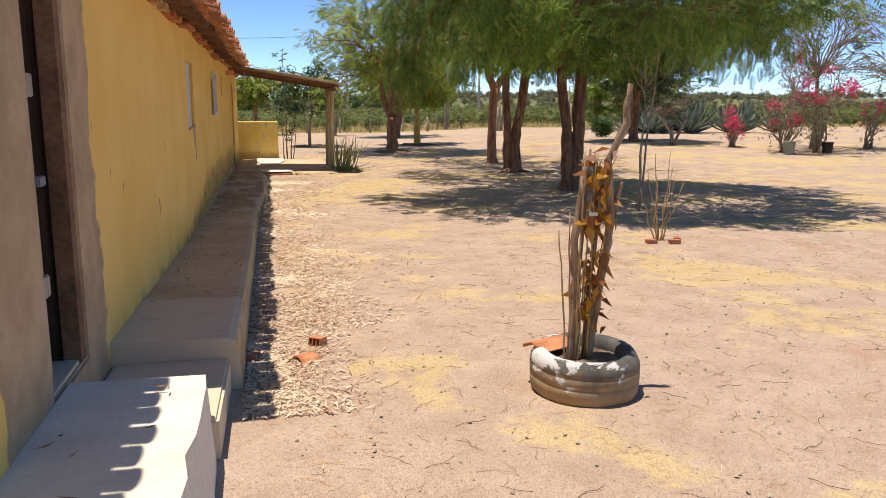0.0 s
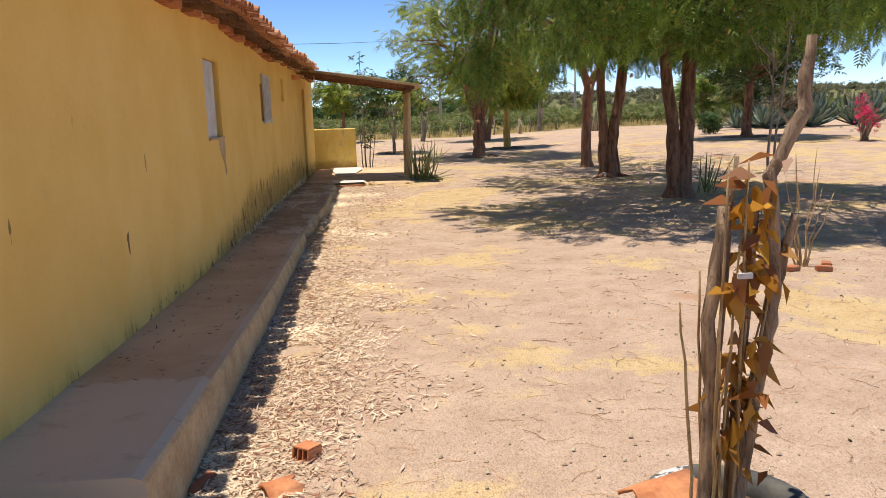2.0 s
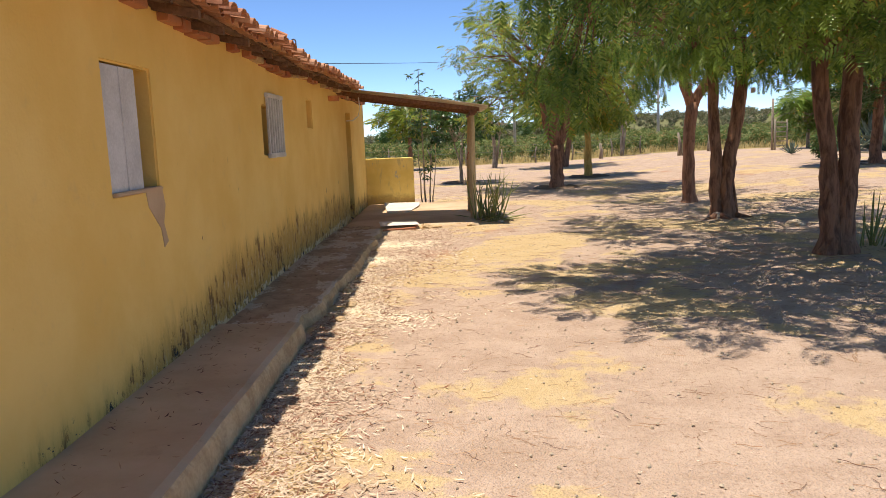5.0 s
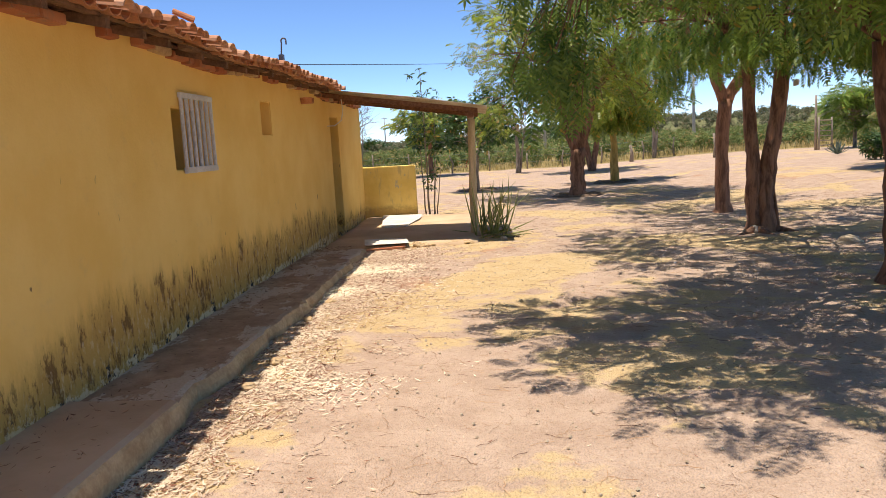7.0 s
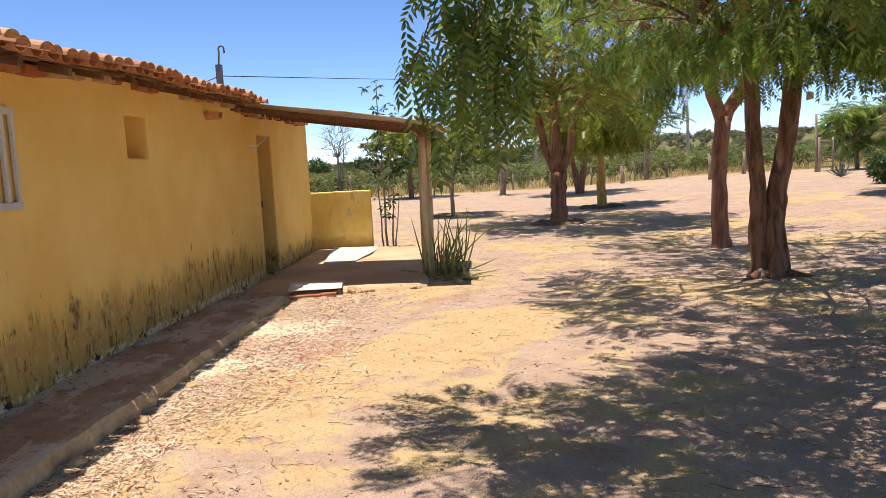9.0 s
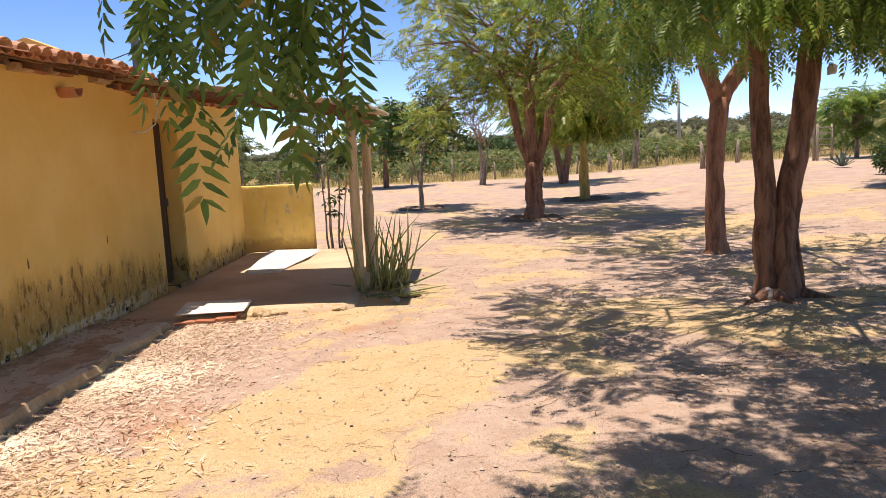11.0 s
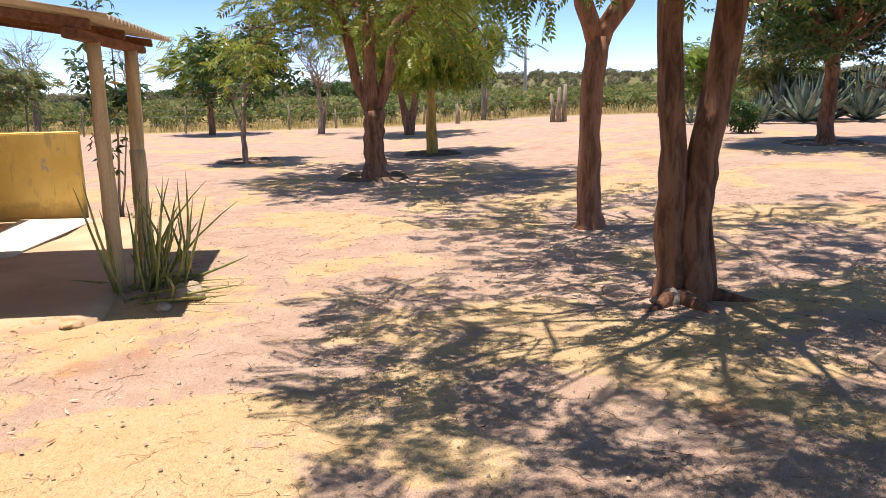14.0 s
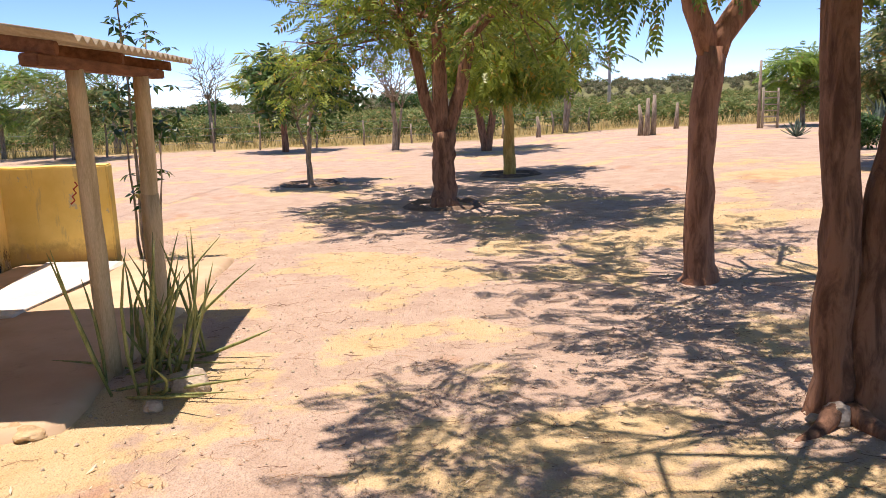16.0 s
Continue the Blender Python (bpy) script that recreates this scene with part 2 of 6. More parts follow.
def tyre_mat():
    n = Nodes("old_tyre_rubber", 0.75)
    paint = n.noise(4.5, 6, 0.7, n.scaled(1, 1, 1.6), 0.3)
    x, z = n.axis(0), n.axis(2)
    side = n.math("SUBTRACT", paint, n.math("ADD", n.math("MULTIPLY", x, 0.35), n.math("MULTIPLY", n.math("SUBTRACT", 0.26, z), 0.9)))
    dust = n.mix(n.ramp(n.math("SUBTRACT", n.math("MULTIPLY", n.noise(6), 0.3), z), -0.06, 0.08), (0.075, 0.075, 0.07), (0.36, 0.24, 0.13))
    dust = n.mix(n.math("MULTIPLY", n.ramp(n.noise(9, 5, 0.7), 0.4, 0.7), 0.6), dust, (0.16, 0.15, 0.12))
    n.colour(n.mix(n.ramp(side, 0.48, 0.52), dust, (0.60, 0.59, 0.56)))
    n.bump(n.noise(30, 4, 0.6), 0.4, 0.006)
    return n.mat


M = dict(
    soil=soil_mat(),
    wall=wall_mat(),
    lowwall=lowwall_mat(),
    # near-black colour that stands in for the shade inside the house
    dark=rough_mat("indoor_shade", (0.02, 0.015, 0.012), (0.035, 0.028, 0.022)),
    cement=walkway_mat(),
    cement_old=old_cement_mat(),
    cement_pale=rough_mat("pale_cement", (0.62, 0.56, 0.46), (0.80, 0.74, 0.62), 2.6, 55, bump=0.3),
    cement_edge=rough_mat("crumbled_cement", (0.40, 0.26, 0.13), (0.62, 0.45, 0.25), 5, 35, bump=0.8, distance=0.02),
    tile=piece_mat("clay_roof_tile", (0.46, 0.19, 0.09), (0.66, 0.38, 0.23), (0.24, 0.14, 0.09)),
    tile_rest=rough_mat("clay_tiles", (0.30, 0.14, 0.08), (0.56, 0.25, 0.13), 5, 40),
    brick=piece_mat("red_brick", (0.40, 0.13, 0.06), (0.50, 0.21, 0.10), (0.34, 0.20, 0.12)),
    hollow=rough_mat("orange_clay", (0.48, 0.17, 0.075), (0.62, 0.28, 0.13), 8, 60),
    timber=rough_mat("reddish_timber", (0.14, 0.06, 0.03), (0.30, 0.14, 0.07), 4, 50, stretch=(6, 1, 6)),
    rafter=rough_mat("old_rafter_wood", (0.10, 0.055, 0.03), (0.26, 0.14, 0.08), 4, 50),
    greywood=rough_mat("weathered_grey_wood", (0.22, 0.18, 0.13), (0.46, 0.40, 0.32), 3, 40, stretch=(8, 8, 0.7)),
    doorwood=rough_mat("dark_door_wood", (0.05, 0.03, 0.02), (0.13, 0.08, 0.05), 3, 40, stretch=(8, 8, 0.7)),
    postwood=rough_mat("pale_post_wood", (0.44, 0.33, 0.175), (0.72, 0.58, 0.36), 2.5, 40, stretch=(7, 7, 0.6), bump=0.6),
    white=rough_mat("chalky_white_paint", (0.50, 0.48, 0.44), (0.68, 0.66, 0.62), 4, 60),
    sheet=rough_mat("fibre_cement_sheet", (0.42, 0.33, 0.22), (0.62, 0.54, 0.40), 3, 40),
    metal=rough_mat("galvanised_steel", (0.10, 0.115, 0.135), (0.20, 0.22, 0.25), 6, 60, 0.5, 0.1),
    red=rough_mat("red_paint", (0.45, 0.06, 0.04), (0.6, 0.10, 0.07)),
    cable=rough_mat("cable_black", (0.02, 0.02, 0.025), (0.05, 0.05, 0.05), 6, 60, 0.6),
    cable_white=rough_mat("cable_white", (0.66, 0.62, 0.55), (0.8, 0.77, 0.7), 6, 60, 0.6),
    concrete=rough_mat("concrete_pole", (0.36, 0.35, 0.33), (0.52, 0.51, 0.48), 4, 40),
    bark=bark_mat("brown_bark", (0.13, 0.066, 0.04), (0.33, 0.175, 0.105)),
    bark_red=bark_mat("reddish_bark", (0.19, 0.09, 0.052), (0.40, 0.205, 0.12)),
    bark_grey=bark_mat("grey_bark", (0.18, 0.14, 0.10), (0.40, 0.33, 0.25), 1.4),
    bark_yellow=bark_mat("yellowed_trunk", (0.32, 0.22, 0.06), (0.52, 0.37, 0.12)),
    stick=bark_mat("dry_stick", (0.19, 0.125, 0.075), (0.45, 0.32, 0.21), 2.0),
    reed=bark_mat("thin_dry_stalk", (0.34, 0.21, 0.09), (0.60, 0.42, 0.22), 2.0),
    neem=leaf_mat("neem_leaves", (0.07, 0.15, 0.03), (0.24, 0.34, 0.06), (0.42, 0.30, 0.06), 0.03, 0.45, 0.42),
    neem_yellow=leaf_mat("neem_leaves_turning", (0.09, 0.17, 0.03), (0.32, 0.38, 0.06), (0.50, 0.32, 0.05), 0.06, 0.45, 0.42),
    glossy=leaf_mat("dark_broad_leaves", (0.028, 0.075, 0.018), (0.075, 0.14, 0.035), (0.36, 0.26, 0.07), 0.03, 0.2, 0.35),
    crop=leaf_mat("crop_leaves", (0.075, 0.125, 0.035), (0.17, 0.21, 0.07), (0.36, 0.28, 0.12), 0.15, 0.35, 0.65),
    scrub=leaf_mat("scrub_leaves", (0.085, 0.105, 0.05), (0.16, 0.17, 0.09), (0.30, 0.25, 0.16), 0.25, 0.35, 0.7),
    agave=rough_mat("blue_green_agave", (0.10, 0.14, 0.10), (0.20, 0.26, 0.20), 5, 30, 0.6, 0.2),
    spear=rough_mat("spear_leaves", (0.13, 0.17, 0.05), (0.38, 0.38, 0.14), 6, 50, 0.6, 0.2, (4, 4, 1)),
    bract=leaf_mat("magenta_bracts", (0.62, 0.03, 0.16), (0.82, 0.08, 0.20), (0.75, 0.05, 0.10), 0.2, 0.4),
    dryleaf=leaf_mat("dry_orange_leaves", (0.40, 0.18, 0.03), (0.62, 0.33, 0.05), (0.30, 0.12, 0.04), 0.3, 0.4),
    litter=leaf_mat("leaf_litter", (0.42, 0.29, 0.19), (0.76, 0.61, 0.44), (0.28, 0.13, 0.08), 0.15, 0.05, 0.85),
    twig=leaf_mat("dry_twigs", (0.20, 0.11, 0.06), (0.42, 0.26, 0.14), (0.12, 0.06, 0.04), 0.2, 0.0, 0.9),
    grass=leaf_mat("dry_grass", (0.38, 0.28, 0.10), (0.56, 0.44, 0.20), (0.2, 0.2, 0.07), 0.2),
    tyre=tyre_mat(),
    compost=rough_mat("dark_compost", (0.10, 0.065, 0.042), (0.27, 0.18, 0.115), 12, 60, bump=0.9, distance=0.03),
    plastic_green=rough_mat("grey_green_bucket", (0.20, 0.24, 0.20), (0.30, 0.34, 0.29), 4, 40, 0.5, 0.1),
    plastic_dark=rough_mat("black_pot", (0.03, 0.028, 0.025), (0.08, 0.07, 0.06), 4, 40, 0.6, 0.1),
    stone=rough_mat("tan_stone", (0.34, 0.26, 0.17), (0.56, 0.46, 0.33), 5, 40, bump=0.8, distance=0.02),
    lime=rough_mat("limed_bark", (0.30, 0.24, 0.18), (0.58, 0.52, 0.44), 5, 40, bump=0.8, distance=0.02),
)


# ---- building helpers ----
RNG = np.random.default_rng(7)


class Geo:
    """Collects vertices and faces of one mesh."""

    def __init__(self):
        self.v, self.f = [], []

    def add(self, verts, faces):
        k = len(self.v)
        self.v.extend(tuple(p) for p in verts)
        self.f.extend(tuple(k + i for i in f) for f in faces)
        return self

    def box(self, a, b, jitter=0.0):
        (x0, y0, z0), (x1, y1, z1) = a, b
        vs = [(x, y, z) for x in (x0, x1) for y in (y0, y1) for z in (z0, z1)]
        if jitter:
            vs = [tuple(c + random.uniform(-jitter, jitter) for c in p) for p in vs]
        return self.add(vs, [(0, 1, 3, 2), (4, 6, 7, 5), (0, 4, 5, 1), (2, 3, 7, 6), (0, 2, 6, 4), (1, 5, 7, 3)])

    def tube(self, points, radii, sides=8, lumps=0.0, squash=1.0):
        pts = [Vector(p) for p in points]
        rings = []
        for i, p in enumerate(pts):
            d = (pts[min(i + 1, len(pts) - 1)] - pts[max(i - 1, 0)]).normalized()
            u = d.cross(Vector((0.31, 0.95, 0.05))).normalized()
            w = d.cross(u)
            r = radii[i] if isinstance(radii, (list, tuple)) else radii
            ring = []
            for k in range(sides):
                a = 2 * math.pi * k / sides
                q = r * (1 + lumps * noise.noise(p * 3 + Vector((math.cos(a), math.sin(a), 0)) * 1.3))
                ring.append(p + u * (q * math.cos(a)) + w * (q * squash * math.sin(a)))
            rings.append(ring)
        vs = [v for ring in rings for v in ring]
        fs = []
        for i in range(len(pts) - 1):
            for k in range(sides):
                a, b = i * sides + k, i * sides + (k + 1) % sides
                fs.append((a, b, b + sides, a + sides))
        fs.append(tuple(range(sides))[::-1])
        fs.append(tuple(range((len(pts) - 1) * sides, len(pts) * sides)))
        return self.add(vs, fs)

    def mesh(self, name, mat, smooth=False):
        me = bpy.data.meshes.new(name)
        me.from_pydata(self.v, [], self.f)
        me.materials.append(mat)
        if smooth:
            me.polygons.foreach_set("use_smooth", [True] * len(me.polygons))
        me.update()
        return me


def bevelled(me, width=0.01, segments=2, keep=0.5):
    """Rounds a mesh's sharp edges."""
    bm = bmesh.new()
    bm.from_mesh(me)
    bmesh.ops.recalc_face_normals(bm, faces=bm.faces)
    edges = [e for e in bm.edges if len(e.link_faces) == 2 and e.calc_face_angle(0) > keep]
    bmesh.ops.bevel(bm, geom=edges, offset=width, segments=segments, affect="EDGES", clamp_overlap=True)
    bm.to_mesh(me)
    bm.free()
    return me


def part(name, me, parent, label="", m=None):
    ob = new(name, me)
    ob.parent = parent
    if m is not None:
        ob.matrix_basis = m
    return tagged(ob, label) if label else ob


def thing(name, label, category, at=(0, 0, 0), group="", turn=0.0):
    ob = new(name)
    ob.matrix_basis = pose(*at, 0, 0, turn)
    return tagged(ob, label, category, group)


def structure(name, me, label):
    return tagged(new(name, me), label, name.split("_")[0], kind="structure")


def smooth_step(a, b, x):
    t = np.clip((x - a) / (b - a), 0, 1)
    return t * t * (3 - 2 * t)


def lay(x, y):
    """The height of the ground."""
    x, y = np.asarray(x, float), np.asarray(y, float)
    rise = 0.28 * smooth_step(4, 12, x) * smooth_step(12, 24, y)
    left = -0.25 * smooth_step(0, -30, x) * smooth_step(24, 60, y)
    hill = 4.5 * smooth_step(-60, 160, x) * smooth_step(130, 330, y) + 1.5 * smooth_step(100, 400, y) * np.sin(x * 0.011 + 1.0) ** 2
    far = smooth_step(50, 130, y) * smooth_step(0, 60, x) * 0.6
    return rise + left + hill * (1 - smooth_step(600, 1500, np.hypot(x, y))) + far


def fast_mesh(name, verts, quads, mat, smooth=False):
    me = bpy.data.meshes.new(name)
    quads = np.asarray(quads, np.int32)
    me.vertices.add(len(verts))
    me.vertices.foreach_set("co", np.asarray(verts, np.float32).ravel())
    me.loops.add(quads.size)
    me.loops.foreach_set("vertex_index", quads.ravel())
    me.polygons.add(len(quads))
    me.polygons.foreach_set("loop_start", np.arange(0, quads.size, quads.shape[1], dtype=np.int32))
    me.polygons.foreach_set("loop_total", np.full(len(quads), quads.shape[1], np.int32))
    if smooth:
        me.polygons.foreach_set("use_smooth", np.ones(len(quads), bool))
    me.materials.append(mat)
    me.update(calc_edges=True)
    me.validate()
    return me


def turns(yaw, pitch, roll):
    """Turning matrices that point +x along yaw and pitch."""
    cy, sy, cp, sp, cr, sr = np.cos(yaw), np.sin(yaw), np.cos(pitch), np.sin(pitch), np.cos(roll), np.sin(roll)
    o, i = np.zeros_like(yaw), np.ones_like(yaw)
    rz = np.stack([np.stack([cy, -sy, o], -1), np.stack([sy, cy, o], -1), np.stack([o, o, i], -1)], -2)
    ry = np.stack([np.stack([cp, o, -sp], -1), np.stack([o, i, o], -1), np.stack([sp, o, cp], -1)], -2)
    rx = np.stack([np.stack([i, o, o], -1), np.stack([o, cr, -sr], -1), np.stack([o, sr, cr], -1)], -2)
    return rz @ ry @ rx


def strew(template, quads, places, rot, scale):
    """Copies of a small shape joined in one array."""
    n, k = len(places), len(template)
    v = np.einsum("nij,kj->nki", rot, template) * np.asarray(scale).reshape(-1, 1, 1) + places[:, None]
    q = (np.asarray(quads)[None] + (np.arange(n) * k)[:, None, None]).reshape(-1, 4)
    return v.reshape(-1, 3), q


def frond(pairs=6, length=0.36, leaflet=0.095, width=0.036, sweep=0.6, droop=0.25, fine=False):
    """A feathered leaf along +x: leaflets in pairs, each one a folded blade, bending down to the tip."""
    v, q = [], []

    def blade(x, side, size):
        z = -droop * length * (x / length) ** 2
        d = np.array([math.cos(1.57 - sweep) if side else 1.0, side * math.sin(1.57 - sweep), -0.25])
        d /= np.linalg.norm(d)
        c = np.cross(d, [0, 0, 1.0])
        c /= np.linalg.norm(c)
        o, w = np.array([x, 0, z]), width * size / leaflet * 0.5
        hang, k = np.array([0, 0, -0.012]), len(v)
        if fine:
            v.extend([o, o + d * size * 0.28 + c * w * 0.9, o + d * size * 0.66 + c * w * 0.8 + hang * 0.3, o + d * size + hang - c * w * 0.3 * side,
                      o + d * size * 0.62 - c * w * 0.62 + [0, 0, 0.004], o + d * size * 0.26 - c * w * 0.85 + [0, 0, 0.006]])
            q.extend([(k, k + 1, k + 2, k + 3), (k, k + 3, k + 4, k + 5)])
        else:
            v.extend([o, o + d * size * 0.42 + c * w, o + d * size + hang, o + d * size * 0.38 - c * w + [0, 0, 0.004]])
            q.append((k, k + 1, k + 2, k + 3))

    for i in range(pairs):
        x = length * (0.22 + 0.72 * i / (pairs - 1))
        s = leaflet * (0.8 + 0.4 * math.sin(math.pi * (i + 0.6) / pairs))
        blade(x, 1, s), blade(x + 0.01, -1, s)
    blade(length * 0.96, 0, leaflet)
    return np.array(v), np.array(q)


def broad(size=0.13, width=0.05):
    """A small spray of simple leaves."""
    v, q = [], []
    for a, t in ((0.0, 0.1), (1.3, -0.2), (-1.3, 0.0), (2.4, -0.4), (-2.4, -0.3)):
        d = np.array([math.cos(a), math.sin(a), t])
        c = np.array([-math.sin(a), math.cos(a), 0.15])
        k = len(v)
        v.extend([d * 0.01, d * size * 0.45 + c * width * 0.5, d * size + [0, 0, -0.03], d * size * 0.45 - c * width * 0.5])
        q.append((k, k + 1, k + 2, k + 3))
    return np.array(v), np.array(q)


NEEM, NEEM_FINE, NEEM_BIG, SPRAY, SPRAY_BIG = frond(), frond(width=0.030, fine=True), frond(7, 0.42, 0.115, 0.042), broad(), broad(0.2, 0.065)


def bent(a, b, steps=5, wander=0.12, sag=0.0):
    a, b = Vector(a), Vector(b)
    size = (b - a).length
    out = []
    for i in range(steps + 1):
        t = i / steps
        p = a.lerp(b, t)
        k = math.sin(math.pi * t) * wander * size
        p += Vector((random.uniform(-k, k), random.uniform(-k, k), random.uniform(-k, k) * 0.4 + sag * math.sin(math.pi * t) * size))
        out.append(p)
    return out


def tree(name, label, x, y, stems, crown, leaves, mats, seed, count, lumps=40, leaf_scale=1.0, droop=(-0.65, 0.35), lump_size=0.75, extra=(), hanging=(), bare=False, z=None, group="yard trees"):
    """A tree: stems are lists of (point, radius) in metres from its foot; crown is (centre, radii, floor height);
    limbs run from the stems' ends to clumps spread through the crown; the leaves hang in those clumps."""
    random.seed(seed)
    rng = np.random.default_rng(seed)
    root = thing(name, label, "tree", (x, y, float(lay(x, y)) if z is None else z), group)
    for st in stems:
        g = Geo()
        pts, rad = [p for p, _ in st], [r for _, r in st]
        fine_p, fine_r = [], []
        for i in range(len(pts) - 1):
            for k in range(4):
                t = k / 4
                w = Vector((random.uniform(-1, 1), random.uniform(-1, 1), 0)) * rad[i] * 0.12
                fine_p.append(Vector(pts[i]).lerp(Vector(pts[i + 1]), t) + w)
                fine_r.append(rad[i] + (rad[i + 1] - rad[i]) * t)
        fine_p.append(Vector(pts[-1])), fine_r.append(rad[-1])
        g.tube(fine_p, fine_r, 12, 0.22)
        part("trunk", g.mesh("trunk", mats[0], True), root)
    centre, radii, floor = crown
    centre, radii = np.array(centre, float), np.array(radii, float)
    ends = [(Vector(st[-1][0]), st[-1][1]) for st in stems if st[-1][0][2] > 0.9]
    spots = []
    while len(spots) < lumps:
        d = rng.normal(size=3)
        d /= np.linalg.norm(d)
        p = centre + d * radii * rng.uniform(0.45, 1.0) ** 0.6
        if p[2] > floor:
            spots.append(p)
    spots += [np.array(e, float) for e in extra]
    for p in spots:
        limbs = Geo()
        start, r = min(ends, key=lambda e: (e[0] - Vector(p)).length + random.uniform(0, 0.8))
        mid = bent(start, p, 5, 0.14, 0.12)
        limbs.tube(mid, [max(0.008, r * 0.4 * (1 - i / 5.5)) for i in range(6)], 6, 0.1)
        for _ in range(5 if bare else 3):
            a = mid[random.choice((2, 3, 4))]
            q = Vector(p) + Vector((random.uniform(-1, 1), random.uniform(-1, 1), random.uniform(-0.7, 0.7))) * lump_size
            limbs.tube(bent(a, q, 3, 0.12), [0.014, 0.011, 0.008, 0.004], 4)
        part("limb", limbs.mesh("limb", mats[1], True), root)
    if count:
        template, quads = leaves
        k = rng.integers(0, len(spots), count)
        off = rng.normal(size=(count, 3))
        off /= np.linalg.norm(off, axis=1, keepdims=True)
        off *= (rng.uniform(0.1, 1.0, (count, 1)) ** 0.5) * lump_size * rng.uniform(0.7, 1.25, (count, 1))
        off[:, 2] *= 0.75
        places = np.array(spots)[k] + off
        yaw = np.arctan2(off[:, 1], off[:, 0]) + rng.normal(0, 0.9, count)
        rot = turns(yaw, rng.uniform(*droop, count), rng.normal(0, 0.5, count))
        v, q = strew(template, quads, places, rot, leaf_scale * rng.uniform(0.7, 1.25, count))
        tagged(part("crown", fast_mesh("crown", v, q, mats[2]), root), kind="stuff")
        for spot, spread, n in hanging:
            p = np.array(spot) + np.clip(rng.normal(0, 0.5, (n, 3)), -1, 1) * spread
            rot = turns(rng.uniform(0, 6.28, n), rng.uniform(-1.45, -0.55, n), rng.normal(0, 0.4, n))
            v, q = strew(template, quads, p, rot, 0.68 * rng.uniform(0.7, 1.2, n))
            tagged(part("hanging_leaves", fast_mesh("hanging_leaves", v, q, mats[2]), root), kind="stuff")
            g = Geo()
            for a in p[:: max(1, n // 14)]:
                top = Vector(spot) + Vector((0.5, 0.2, spread[2] + 0.5))
                g.tube(bent(top, a, 4, 0.06, 0.1), [0.012, 0.009, 0.007, 0.005, 0.003], 5)
            part("limb", g.mesh("limb", mats[1], True), root)
    return root


# ---- the ground ----
def spaced(lo, hi, fine_lo, fine_hi, step, growth=1.22):
    mid = list(np.arange(fine_lo, fine_hi, step))
    up, s = [fine_hi], step
    while up[-1] < hi:
        s *= growth
        up.append(up[-1] + s)
    down, s = [], step
    while (down[-1] if down else fine_lo) > lo:
        s *= growth
        down.append((down[-1] if down else fine_lo) - s)
    return np.array(down[::-1] + mid + up)


def build_ground():
    xs, ys = spaced(-3000, 3000, -3.0, 9.0, 0.11), spaced(-3000, 3000, 0.0, 26.0, 0.13)
    X, Y = np.meshgrid(xs, ys)
    Z = lay(X, Y)
    near = (np.abs(X) < 30) & (Y > -20) & (Y < 60)
    bumps = np.array([noise.noise((a * 1.1, b * 1.1, 0)) * 0.5 + noise.noise((a * 4.3, b * 4.3, 3)) * 0.22 + noise.noise((a * 0.3, b * 0.3, 9)) for a, b in zip(X[near], Y[near])])
    Z[near] += bumps * 0.028
    v = np.stack([X, Y, Z], -1).reshape(-1, 3)
    n, m = len(xs), len(ys)
    k = (np.arange(m - 1)[:, None] * n + np.arange(n - 1)[None]).ravel()
    q = np.stack([k, k + 1, k + n + 1, k + n], -1)
    structure("ground", fast_mesh("ground", v, q, M["soil"], True), "bare pinkish sandy soil with yellow sand patches")


build_ground()

# ---- the house ----
WX, WT, HY0, HY1, WTOP = -2.2, 0.32, -4.0, 21.62, 2.40
OPEN = [(2.44, 3.02, 0.38, 2.12), (8.16, 8.84, 1.27, 1.99), (11.76, 12.42, 1.41, 1.90), (14.33, 14.74, 1.71, 2.08), (18.38, 19.08, 0.06, 2.04)]


